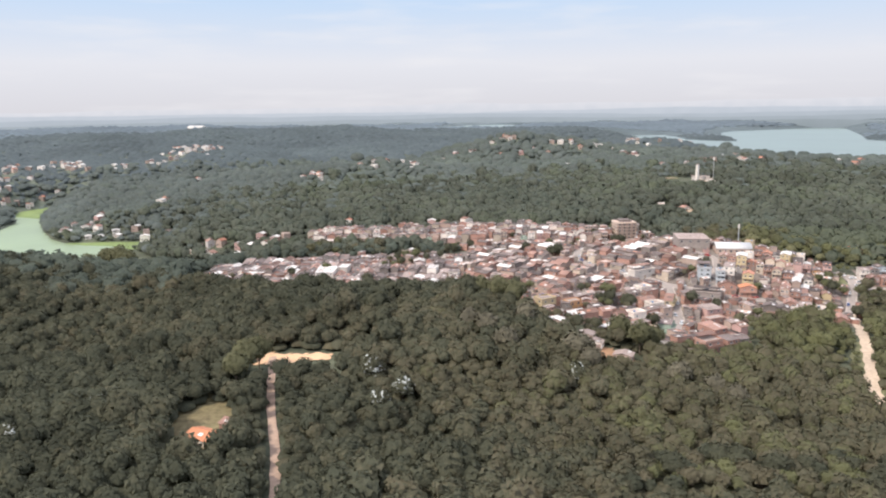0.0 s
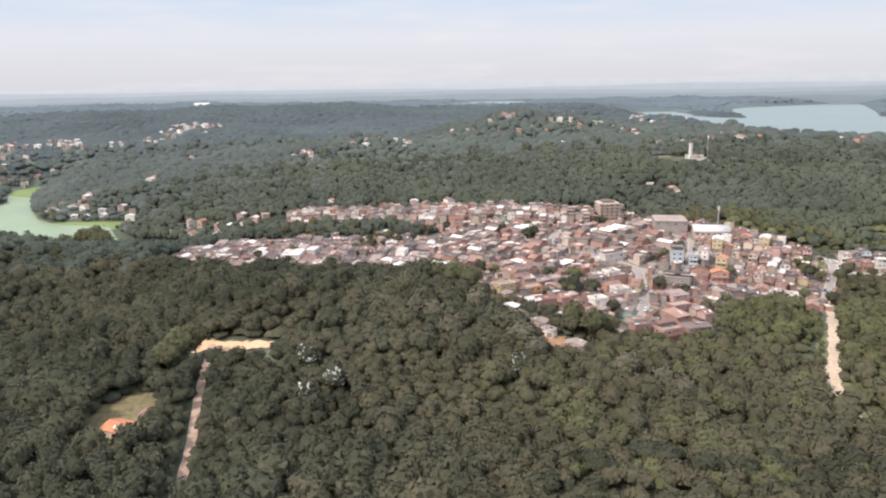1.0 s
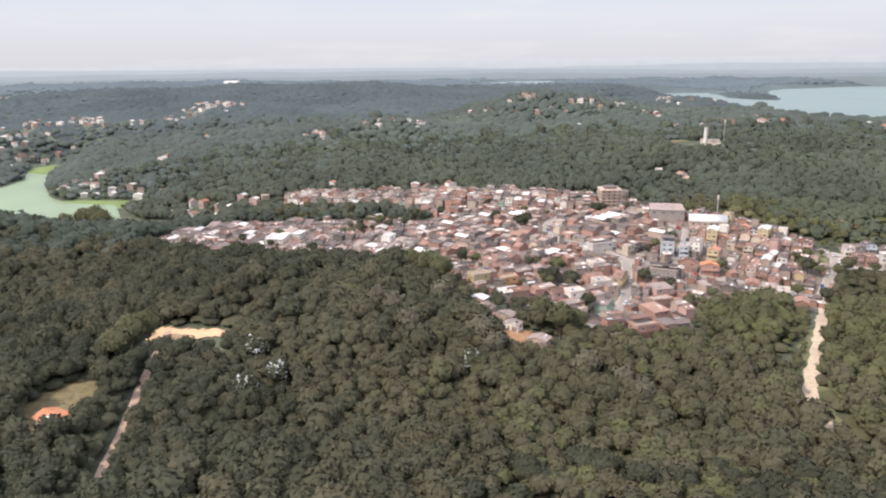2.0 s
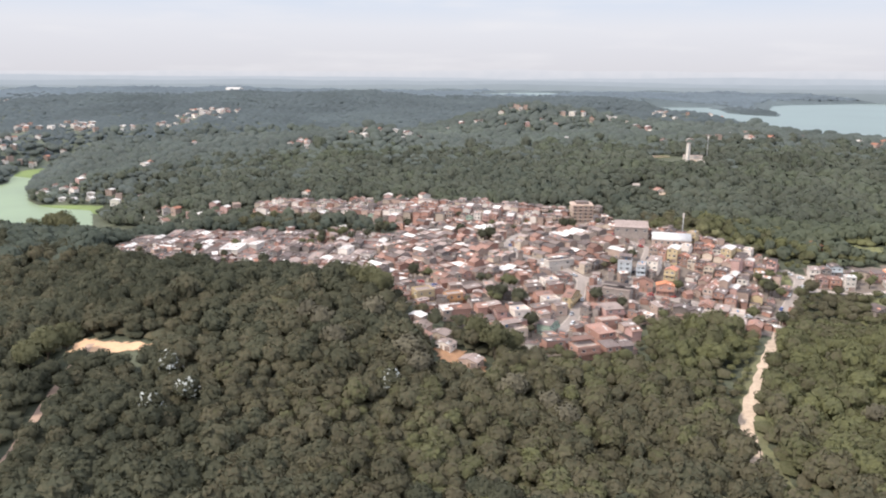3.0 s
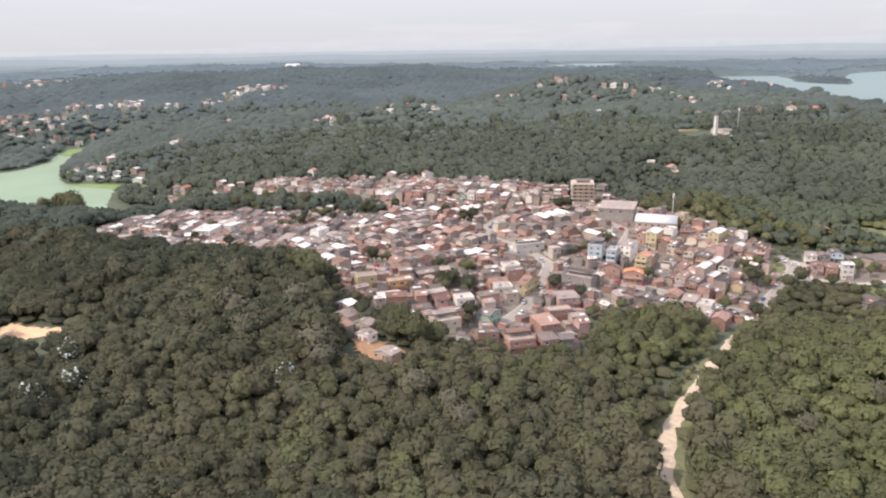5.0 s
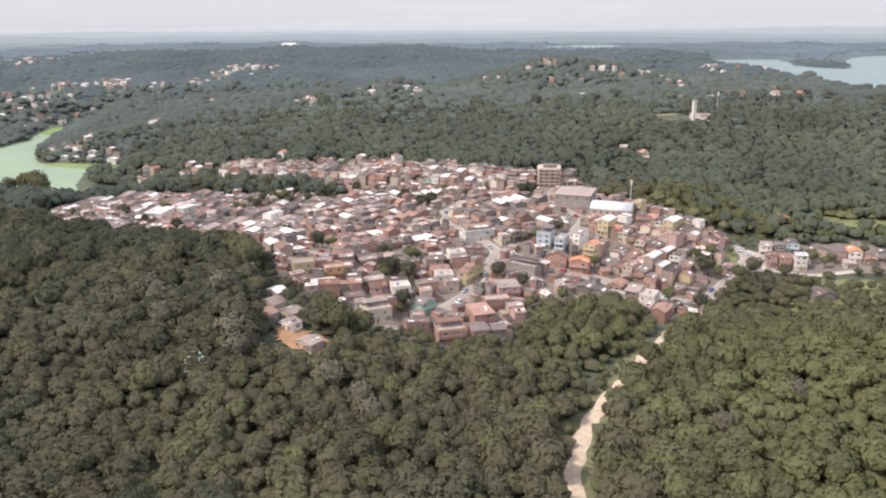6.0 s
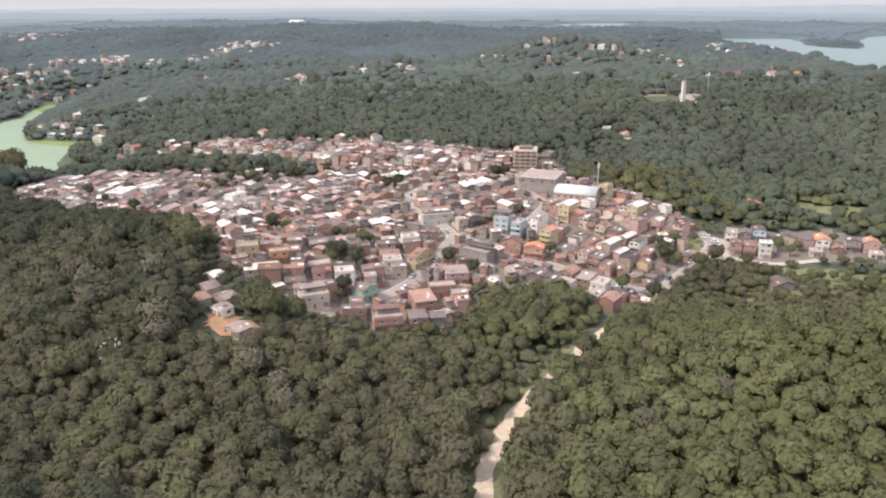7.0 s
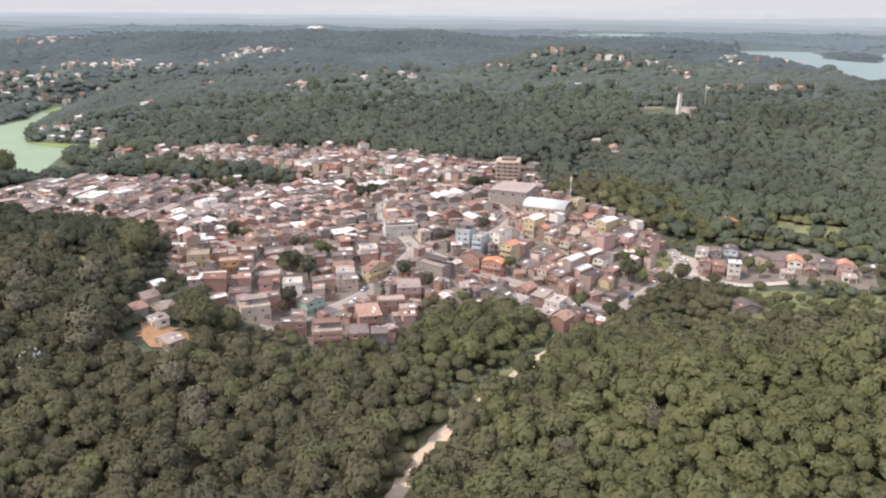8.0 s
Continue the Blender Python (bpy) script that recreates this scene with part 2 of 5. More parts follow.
TARN = [(20, 2600), (180, 2560), (260, 2800), (300, 3100), (120, 3060), (10, 2850)]
LAKES = [(POND, 70.0, WATER), (RESERVOIR, 90.0, LAKE_LEVEL), (TARN, 60.0, TARN_LEVEL)]


# groups of hill houses: x, y, half spread in x and y, how many
CLUSTERS = [(-176, 1060, 22, 18, 7), (-110, 1096, 24, 14, 9), (-60, 1110, 30, 25, 13), (108, 1378, 34, 12, 7), (205, 1330, 22, 10, 4), (50, 1300, 34, 12, 5), (150, 1275, 44, 12, 6), (257, 1325, 22, 12, 3), (216, 1088, 24, 10, 8),
            (316, 1268, 20, 15, 5), (415, 1620, 30, 25, 6), (335, 1010, 30, 18, 7), (404, 1060, 26, 45, 9), (514, 1640, 20, 20, 4), (238, 742, 9, 14, 3), (483, 1037, 24, 10, 4), (560, 1020, 30, 15, 4)]
CLUSTERS2 = [(-760, 1160, 50, 40, 20), (-680, 1150, 50, 35, 18), (-690, 1300, 75, 18, 16), (-572, 1335, 20, 20, 4), (-1150, 1740, 80, 50, 14), (-689, 1391, 26, 12, 4), (-520, 1560, 40, 80, 34), (-380, 1175, 25, 18, 5), (-369, 991, 14, 7, 3),
             (0, 738, 22, 5, 5), (-100, 768, 6, 4, 1), (-236, 738, 20, 12, 8), (-182, 708, 20, 12, 7), (-440, 905, 18, 25, 6), (-398, 860, 20, 8, 5), (-335, 856, 20, 10, 5)]


def inside(poly, x, y):
    """Which of the points lie in the polygon."""
    x, y = np.asarray(x, float), np.asarray(y, float)
    r = np.zeros(x.shape, bool)
    for (ax, ay), (bx, by) in zip(poly, poly[1:] + poly[:1]):
        r ^= ((ay > y) != (by > y)) & (x < (bx - ax) * (y - ay) / ((by - ay) or 1e-9) + ax)
    return r


def line_distance(line, x, y, closed=False):
    """Distance of the points from a polyline."""
    x, y = np.asarray(x, float), np.asarray(y, float)
    d = np.full(x.shape, 1e9)
    for (ax, ay), (bx, by) in zip(line, line[1:] + line[:1] if closed else line[1:]):
        ux, uy = bx - ax, by - ay
        k = np.clip(((x - ax) * ux + (y - ay) * uy) / (ux * ux + uy * uy + 1e-9), 0, 1)
        d = np.minimum(d, np.hypot(x - ax - k * ux, y - ay - k * uy))
    return d


def ground(x, y):
    """Height of the land."""
    x, y = np.asarray(x, float), np.asarray(y, float)
    z = np.full(np.broadcast(x, y).shape, 10.0)
    for sign, hills in ((1, RISES), (-1, HOLLOWS)):
        for p, q, s, a in hills:
            z = z + sign * a * np.exp(-((x - p) ** 2 + (y - q) ** 2) / (2 * s * s))
    far = np.clip((np.hypot(x - 80, y - 450) - 600) / 600, 0, 1)
    z = z + far * (5 * np.sin(x / 61 + y / 170) * np.sin(y / 83 - x / 210) + 4 * np.sin(x / 133 - y / 97 + 1))
    rise = np.clip((y - 1200) / 800, 0, 1), np.clip((y - 2300) / 400, 0, 1)
    z = z + 28 * rise[0] ** 2 * (3 - 2 * rise[0]) + 24 * rise[1] ** 2 * (3 - 2 * rise[1])      # the land climbs away from the town
    for p, q, sx, sy, n in CLUSTERS + CLUSTERS2:
        if q > 1000:       # houses stand on low swells of the hills
            z = z + (6.0 if n < 8 else 11.0) * np.exp(-((x - p) / (sx + 25)) ** 2 - ((y - q) / (sy + 25)) ** 2)
    wet = np.zeros(z.shape, bool)
    bed = z
    for lake, reach, level in LAKES:
        d, within = line_distance(lake, x, y, True), inside(lake, x, y)
        k = np.clip(d / reach, 0, 1)
        z = (level + 0.6) * (1 - k) + z * k
        if level > 0:          # no land near the lake lies below it
            z = np.maximum(z, (level + 0.6) - np.clip(d - 350, 0, 999) * 0.1)
        bed = np.where(within, level - 0.4 - np.minimum(d * 0.1, 6), bed)
        wet |= within
    return np.where(wet, bed, np.maximum(z, WATER + 0.6))


def gz(x, y):
    return float(ground(np.array([x]), np.array([y]))[0])


def mesh_from(name, verts, faces, mats=(), smooth=False, face_mats=None):
    me = bpy.data.meshes.new(name)
    me.from_pydata(verts, [], faces)
    for m in mats:
        me.materials.append(m)
    if face_mats is not None:
        me.polygons.foreach_set("material_index", face_mats)
    if smooth:
        me.polygons.foreach_set("use_smooth", [True] * len(me.polygons))
    me.update()
    return me


def grid_axis(lo, a, b, hi, step, grow=1.22):
    mid_part = list(np.arange(a, b + 0.1, step))
    left, right, s, v = [], [], step, mid_part[0]
    while v > lo:
        s *= grow
        v -= min(s, 30 if v > -1900 else 160)
        left.append(max(v, lo))
    s, v = step, mid_part[-1]
    while v < hi:
        s *= grow
        v += min(s, 30 if v < 3000 else 160)
        right.append(min(v, hi))
    return np.array(left[::-1] + mid_part + right)


gx, gy = grid_axis(-4700, -720, 620, 4900, 8), grid_axis(-3500, 190, 1200, 4750, 8)
GX, GY = np.meshgrid(gx, gy)
GZ = ground(GX, GY)
nx, ny = len(gx), len(gy)
idx = np.arange(nx * ny).reshape(ny, nx)
quads = np.stack([idx[:-1, :-1], idx[:-1, 1:], idx[1:, 1:], idx[1:, :-1]], -1).reshape(-1, 4)
# faces far out take the ground colour with haze in it
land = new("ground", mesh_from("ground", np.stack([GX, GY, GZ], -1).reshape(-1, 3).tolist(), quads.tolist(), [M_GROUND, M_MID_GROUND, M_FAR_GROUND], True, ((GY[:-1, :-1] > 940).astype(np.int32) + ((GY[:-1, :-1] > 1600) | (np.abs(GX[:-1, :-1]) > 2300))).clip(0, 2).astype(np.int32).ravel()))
tagged(land, "rolling land under dense green woodland", "ground", kind="structure")


def sheet(name, poly, z, material, label, category):
    ob = new(name, mesh_from(name, [(x, y, z) for x, y in poly], [list(range(len(poly)))], [material]))
    return tagged(ob, label, category, kind="structure")


sheet("water", POND, WATER, M_WATER_GREEN, "still milky green lake water with algae", "water")
sheet("water", RESERVOIR, LAKE_LEVEL, M_WATER_TEAL, "wide pale teal reservoir among wooded hills", "water")
sheet("water", TARN, TARN_LEVEL, M_WATER_TEAL, "pale strip of water far off between hills", "water")
sheet("water", [(-630, 1075), (-640, 1121), (-617, 1188), (-592, 1110), (-565, 1045)], WATER + 0.06, M_ALGAE, "green floating weed in the lake's arm", "water")
sheet("water", [(-428, 836), (-373, 845), (-324, 838), (-314, 803), (-337, 792), (-352, 812), (-400, 822)], WATER + 0.06, M_ALGAE, "green floating weed along the lake shore", "water")


def drape(name, line, width, material, label, category, lift=0.25, wobble=0.0):
    """A strip along a line, laid on the land."""
    pts = []
    for (ax, ay), (bx, by) in zip(line, line[1:]):
        k = max(2, int(math.hypot(bx - ax, by - ay) / 4))
        pts += [(ax + (bx - ax) * i / k, ay + (by - ay) * i / k) for i in range(k)]
    pts.append(line[-1])
    rng = random.Random(len(pts))
    pts = [pts[0]] + [((pts[i - 1][0] + 2 * pts[i][0] + pts[i + 1][0]) / 4, (pts[i - 1][1] + 2 * pts[i][1] + pts[i + 1][1]) / 4) for i in range(1, len(pts) - 1)] + [pts[-1]]
    verts, faces = [], []
    for i, (x, y) in enumerate(pts):
        x0, y0 = pts[max(i - 1, 0)]
        x1, y1 = pts[min(i + 1, len(pts) - 1)]
        d = math.hypot(x1 - x0, y1 - y0) or 1
        ox, oy = -(y1 - y0) / d, (x1 - x0) / d
        for k in (-1, -0.33, 0.33, 1):
            w = width / 2 * k * (1 + rng.uniform(-wobble, wobble))
            px, py = x + ox * w, y + oy * w
            verts.append((px, py, gz(px, py) + lift + (0.05 if abs(k) < 0.5 else 0)))
        if i:
            b = 4 * i
            faces += [(b - 4 + j, b - 3 + j, b + 1 + j, b + j) for j in range(3)]
    ob = new(name, mesh_from(name, verts, faces, [material], True))
    return tagged(ob, label, category, kind="structure")


def patch(name, poly, material, label, category, lift=0.2, step=6.0):
    """A piece of other ground, laid on the land, with an uneven edge."""
    xs = np.arange(min(p[0] for p in poly) - step, max(p[0] for p in poly) + step, step)
    ys = np.arange(min(p[1] for p in poly) - step, max(p[1] for p in poly) + step, step)
    X, Y = np.meshgrid(xs, ys)
    X = X + 1.2 * np.sin(Y * 0.7)
    Y = Y + 1.2 * np.sin(X * 0.6)
    cx, cy = (X[:-1, :-1] + X[1:, 1:]) / 2, (Y[:-1, :-1] + Y[1:, 1:]) / 2
    ok = inside(poly, cx, cy)
    Z = ground(X, Y) + lift
    ids = np.arange(X.size).reshape(X.shape)
    q = np.stack([ids[:-1, :-1], ids[:-1, 1:], ids[1:, 1:], ids[1:, :-1]], -1)[ok]
    used, inv = np.unique(q, return_inverse=True)
    V = np.stack([X, Y, Z], -1).reshape(-1, 3)[used]
    ob = new(name, mesh_from(name, V.tolist(), inv.reshape(-1, 4).tolist(), [material], True))
    return tagged(ob, label, category, kind="structure")


# outlines on the plan
TOWN = [(-178, 545), (-150, 512), (-86, 464), (-60, 455), (-30, 470), (0, 462), (28, 440), (46, 408), (66, 392), (100, 380), (135, 372), (160, 384), (170, 425), (200, 434), (232, 424),
        (256, 444), (275, 490), (282, 520), (262, 545), (228, 572), (200, 600), (190, 660), (178, 705), (150, 702), (60, 712), (-30, 712), (-130, 716), (-112, 662), (0, 640), (20, 610), (-60, 602), (-150, 602), (-180, 580)]
EAST_ROW = [(291, 496), (312, 489), (335, 498), (372, 490), (376, 520), (350, 540), (312, 532), (291, 528)]
patch("ground_town", TOWN, M_TOWN, "beaten earth and concrete between the houses", "ground")
patch("ground_row", EAST_ROW, M_TOWN, "beaten earth round a row of houses", "ground")
patch("ground_plaza", [(277, 497), (291, 495), (292, 518), (280, 521)], M_PAVE, "open pale concrete square", "pavement", 0.4, 3.0)
patch("ground_verge", [(262, 498), (275, 496), (278, 520), (268, 522)], M_GRASS, "overgrown grass verge beside the square", "grass", 0.35, 4.0)
patch("ground_sand", [(-88, 331), (-72, 329), (-54, 333), (-52, 339), (-72, 340), (-88, 344)], M_SAND, "bare orange sand at the end of the track", "ground", 0.4, 2.0)
patch("ground_clearing", [(-112, 278), (-100, 300), (-86, 296), (-74, 264), (-80, 250), (-98, 254)], M_DRY, "dry grass clearing round the country house", "grass", 0.3, 4.0)
patch("ground_earth", [(76, 345), (92, 345), (92, 356), (78, 360), (68, 356)], M_EARTH, "bare red earth bank", "ground", 0.5, 2.5)
patch("ground_meadow", [(-277, 655), (-240, 640), (-190, 632), (-180, 650), (-230, 672), (-268, 695)], M_GRASS, "wet green meadow by the lake", "grass", 0.4, 6.0)
patch("ground_field", [(255, 905), (283, 893), (280, 915), (262, 930)], M_GRASS, "small playing field by the water tower", "grass", 0.4, 5.0)
patch("ground_lawn", [(318, 470), (345, 476), (340, 488), (312, 484)], M_GRASS, "overgrown lawn below the row of houses", "grass", 0.4, 4.0)
patch("ground_lawn", [(325, 560), (380, 555), (400, 575), (340, 585)], M_GRASS, "yellowing grass slope between trees", "grass", 0.4, 5.0)
patch("ground_scrub", [(285, 445), (330, 440), (375, 455), (380, 486), (346, 478), (312, 484), (292, 490)], M_GRASS, "rough grass and scrub below the row of houses", "grass", 0.3, 5.0)
patch("ground_yard", [(-5, 395), (20, 372), (28, 382), (5, 404)], M_GRASS, "small grassy opening in the woods", "grass", 0.4, 4.0)

MAIN_STREET = [(121, 394), (131, 411), (137, 426), (141, 447), (145, 473), (146, 482), (132, 500), (108, 528), (100, 560), (108, 600), (135, 640)]
LOWER_STREET = [(146, 482), (170, 468), (192, 461), (209, 457), (225, 453), (245, 454), (254, 457)]
RISE_STREET = [(254, 457), (268, 482), (278, 500), (284, 512), (278, 524)]
WEST_STREET = [(-160, 548), (-84, 497), (-53, 479), (-20, 486), (20, 470), (66, 452)]
MID_STREET = [(66, 452), (40, 440)]
NORTH_STREET = [(-110, 640), (0, 640), (60, 634), (135, 640), (165, 655), (178, 690)]
UPPER_STREET = [(170, 468), (186, 505), (192, 525), (176, 548), (160, 600), (135, 640)]
ROW_STREET = [(290, 499), (312, 490), (335, 497)]
STREETS = [MAIN_STREET, LOWER_STREET, RISE_STREET, WEST_STREET, MID_STREET, NORTH_STREET, UPPER_STREET]
WIDTHS = [4.6, 4.6, 4.2, 3.4, 3.4, 3.4, 3.0]
for line, width in zip(STREETS, WIDTHS):
    drape("pavement", line, width + 1.8, M_PAVE, "worn pale concrete footpath along a street", "pavement", 0.32)
    drape("road", line, width, M_ASPHALT, "narrow worn grey town street", "road", 0.45)
drape("road", ROW_STREET, 4.0, M_PAVE, "pale lane below the row of houses", "road", 0.45)
DIRT_ROAD = [(254, 455), (240, 420), (226, 390), (213, 361), (206, 348), (200, 334), (196, 318), (194, 303), (195, 280), (200, 255), (208, 225), (214, 190)]
TRACK = [(-81, 338), (-76, 311), (-69, 280), (-62, 254), (-56, 227), (-50, 195)]
drape("road_verge", DIRT_ROAD[2:], 15.0, M_VERGE, "grass verge of the dirt road", "grass", 0.3, 0.2)
drape("road", DIRT_ROAD, 6.0, M_DIRT, "pale dirt road curving through the woods", "road", 0.5, 0.3)
drape("road", TRACK, 3.4, M_TRACK, "straight sandy track with tree shade across it", "road", 0.5, 0.15)
drape("road", [(296, 882), (302, 868), (300, 850), (290, 815), (262, 770), (240, 735)], 5.0, M_DIRT, "pale lane down the wooded hill", "road", 0.5)
drape("road", [(340, 419), (352, 419), (372, 420), (400, 424)], 5.0, M_DIRT, "pale dirt lane in the woods", "road", 0.6)
drape("road", [(-600, 1192), (-560, 1150), (-500, 1125), (-450, 1110)], 4.0, M_PAVE, "pale causeway beyond the lake", "road", 1.2)

# ================= trees =================
trng = np.random.RandomState(7)


def ico(sub):
    bm = bmesh.new()
    bmesh.ops.create_icosphere(bm, subdivisions=sub, radius=1.0)
    v = np.array([x.co[:] for x in bm.verts])
    f = np.array([[q.index for q in p.verts] for p in bm.faces])
    bm.free()
    return v, f


ICO1, ICO0 = ico(2), ico(1)


def crown_arrays(seed, tufts, lobes, size, core=ICO0, soft_light=0.65, bare=False, fullness=0.37, up=0.5):
    """A leafy crown about 1 wide: lobes with leaf blades set on them, round a small ragged inner mass. Gives verts, triangles, leaf normals."""
    r = np.random.RandomState(seed)
    cen = np.stack([r.uniform(-0.30, 0.30, lobes), r.uniform(-0.30, 0.30, lobes), r.uniform(-0.16, 0.20, lobes)], -1)
    cen[0] = (0, 0, 0.12)
    rad = r.uniform(0.16, 0.27, lobes)
    rad[0] = 0.30
    squash = np.array([1, 1, 0.85])
    V, F, N, n = [], [], [], 0
    if not bare:
        cv, cf = core
        V.append(cv * squash * (fullness + 0.06 * np.sin(cv[:, :1] * 7 + seed) + 0.05 * np.sin(cv[:, 1:2] * 6 + seed * 2)))
        F.append(cf)
        N.append(cv)
        n = len(cv)
    k = r.choice(lobes, tufts, p=rad ** 2 / (rad ** 2).sum())
    d = r.normal(size=(tufts, 3))
    d[:, 2] = np.abs(d[:, 2]) * 0.95 - 0.3
    d /= np.linalg.norm(d, axis=1, keepdims=True)
    c = cen[k] + d * rad[k][:, None] * squash * r.uniform(0.88, 1.16, (tufts, 1))
    nrm = d + r.normal(size=(tufts, 3)) * 0.55
    nrm /= np.linalg.norm(nrm, axis=1, keepdims=True)
    u = np.cross(nrm, r.normal(size=(tufts, 3)))
    u /= np.linalg.norm(u, axis=1, keepdims=True) + 1e-9
    w = np.cross(nrm, u)
    s = size * r.uniform(0.65, 1.35, (tufts, 1))
    V.append(np.stack([c - u * s * 0.9 - w * s * 0.6, c + u * s - w * s * 0.4, c + w * s * 1.15], 1).reshape(-1, 3))
    N.append(np.repeat(d * soft_light + nrm * (1 - soft_light), 3, axis=0))
    F.append(np.arange(3 * tufts).reshape(-1, 3) + n)
    nn = np.concatenate(N) + np.array([0, 0, up])
    return np.concatenate(V), np.concatenate(F), nn / np.linalg.norm(nn, axis=1, keepdims=True)


def rolling_crown(seed, base):
    """A far crown, about 1 wide: one low uneven cushion."""
    r = np.random.RandomState(seed)
    v, f = base
    a, b = r.uniform(0, 6.283, 2)
    k = 0.5 * (1 + 0.16 * np.sin(v[:, :1] * 4 + a) + 0.14 * np.sin(v[:, 1:2] * 5 + b))
    low = v[:, 2] > -0.55
    keep = low[f].any(1)
    used, inv = np.unique(f[keep], return_inverse=True)
    n = v[used] + np.array([0, 0, 0.6])
    return (v * k)[used], inv.reshape(-1, 3), n / np.linalg.norm(n, axis=1, keepdims=True)


def dome_crown(seed, lobes, base, tufts, size, up=0.45, core=1.0, spread=(0.97, 1.06), ruffle=0.34):
    """A crown about 1 wide: one lumpy mass of merged round lobes, with leaf sprays lying on it. Gives verts, triangles, leaf normals."""
    r = np.random.RandomState(seed)
    d = r.normal(size=(lobes, 3))
    d[:, 2] = np.abs(d[:, 2]) * 0.8 - 0.1
    d /= np.linalg.norm(d, axis=1, keepdims=True)
    cen = np.concatenate([np.zeros((1, 3)), d * r.uniform(0.20, 0.30, (lobes, 1))])
    rad = np.concatenate([[0.36], r.uniform(0.17, 0.26, lobes)])

    def surface(way):
        """How far the mass reaches along each direction."""
        along = way @ cen.T
        inner = along ** 2 - (cen ** 2).sum(1) + rad ** 2
        return np.where(inner > 0, along + np.sqrt(np.maximum(inner, 0)), 0).max(1)[:, None]
    v, f = base
    V = v * surface(v) * core
    fn = np.cross(V[f[:, 1]] - V[f[:, 0]], V[f[:, 2]] - V[f[:, 0]])
    vn = np.zeros_like(V)
    for i in range(3):
        np.add.at(vn, f[:, i], fn)
    vn /= np.linalg.norm(vn, axis=1, keepdims=True)
    VV, FF, NN = [V], [f], [0.6 * vn + 0.4 * v]
    if tufts:
        t = r.normal(size=(tufts, 3))
        t[:, 2] = np.abs(t[:, 2]) * 0.9 - 0.2
        t /= np.linalg.norm(t, axis=1, keepdims=True)
        c = t * surface(t) * r.uniform(*spread, (tufts, 1))
        nrm = t + r.normal(size=(tufts, 3)) * ruffle
        nrm /= np.linalg.norm(nrm, axis=1, keepdims=True)
        u = np.cross(nrm, r.normal(size=(tufts, 3)))
        u /= np.linalg.norm(u, axis=1, keepdims=True) + 1e-9
        w = np.cross(nrm, u)
        k = size * r.uniform(0.6, 1.4, (tufts, 1))
        VV.append(np.stack([c - u * k * 0.9 - w * k * 0.6, c + u * k - w * k * 0.4, c + w * k * 1.15], 1).reshape(-1, 3))
        NN.append(np.repeat(0.55 * t + 0.45 * nrm, 3, axis=0))
        FF.append(np.arange(3 * tufts).reshape(-1, 3) + len(V))
    n = np.concatenate(NN) + np.array([0, 0, up])
    return np.concatenate(VV), np.concatenate(FF), n / np.linalg.norm(n, axis=1, keepdims=True)


NEAR = [dome_crown(10 + i, 10, ICO1, 165, 0.074, 0.5, 0.86, (0.86, 1.10), 0.45) for i in range(14)]
MID = [dome_crown(50 + i, 7, ICO1, 26, 0.11, 0.45, 0.93, (0.92, 1.08), 0.45) for i in range(10)]
FAR = [dome_crown(80 + i, 5, ICO1, 0, 0.1) for i in range(10)]
SMOOTH = [rolling_crown(120 + i, ICO0) for i in range(8)]


def fast_mesh(name, V, F, material, tint, normals=None):
    me = bpy.data.meshes.new(name)
    me.vertices.add(len(V))
    me.vertices.foreach_set("co", V.astype(np.float32).ravel())
    me.loops.add(len(F) * 3)
    me.loops.foreach_set("vertex_index", F.astype(np.int32).ravel())
    me.polygons.add(len(F))
    me.polygons.foreach_set("loop_start", np.arange(0, len(F) * 3, 3, dtype=np.int32))
    at = me.attributes.new("tint", "FLOAT", "POINT")
    at.data.foreach_set("value", tint.astype(np.float32))
    me.materials.append(material)
    me.update(calc_edges=True)
    if normals is not None:
        at = me.attributes.new("custom_normal", "FLOAT_VECTOR", "POINT")
        at.data.foreach_set("vector", normals.astype(np.float32).ravel())
    return me


def trunk_mesh(name, height, radius, reach, seed):
    """A tapered trunk with four limbs."""
    r = random.Random(seed)
    verts, faces = [], []

    def limb(a, b, r0, r1):
        a, b = Vector(a), Vector(b)
        q = (b - a).to_track_quat("Z", "Y")
        base = len(verts)
        for c, rr in ((a, r0), ((a + b) / 2 + Vector((r.uniform(-.2, .2), r.uniform(-.2, .2), 0)), (r0 + r1) / 2), (b, r1)):
            for i in range(5):
                verts.append(tuple(c + q @ Vector((rr * math.cos(i * 1.2566), rr * math.sin(i * 1.2566), 0))))
        for k in range(2):
            for i in range(5):
                faces.append((base + 5 * k + i, base + 5 * k + (i + 1) % 5, base + 5 * k + 5 + (i + 1) % 5, base + 5 * k + 5 + i))
    limb((0, 0, -1.0), (0, 0, height), radius, radius * 0.6)
    for i in range(4):
        w = i * 1.57 + r.uniform(-.4, .4)
        limb((0, 0, height * 0.75), (math.cos(w) * reach, math.sin(w) * reach, height + reach * 0.8), radius * 0.5, radius * 0.15)
    return mesh_from(name, verts, faces, [M_BARK], True)


def scatter(xlo, xhi, ylo, yhi, step, jitter=0.42):
    xs, ys = np.arange(xlo, xhi, step), np.arange(ylo, yhi, step * 0.88)
    X, Y = np.meshgrid(xs, ys)
    X = X + (np.arange(len(ys)) % 2)[:, None] * step / 2
    X, Y = X.ravel(), Y.ravel()
    return X + trng.uniform(-jitter, jitter, X.size) * step, Y + trng.uniform(-jitter, jitter, X.size) * step


HOUSE_SPOTS = []      # x, y, clear radius: filled by the houses, read by the woods

# ================= houses =================


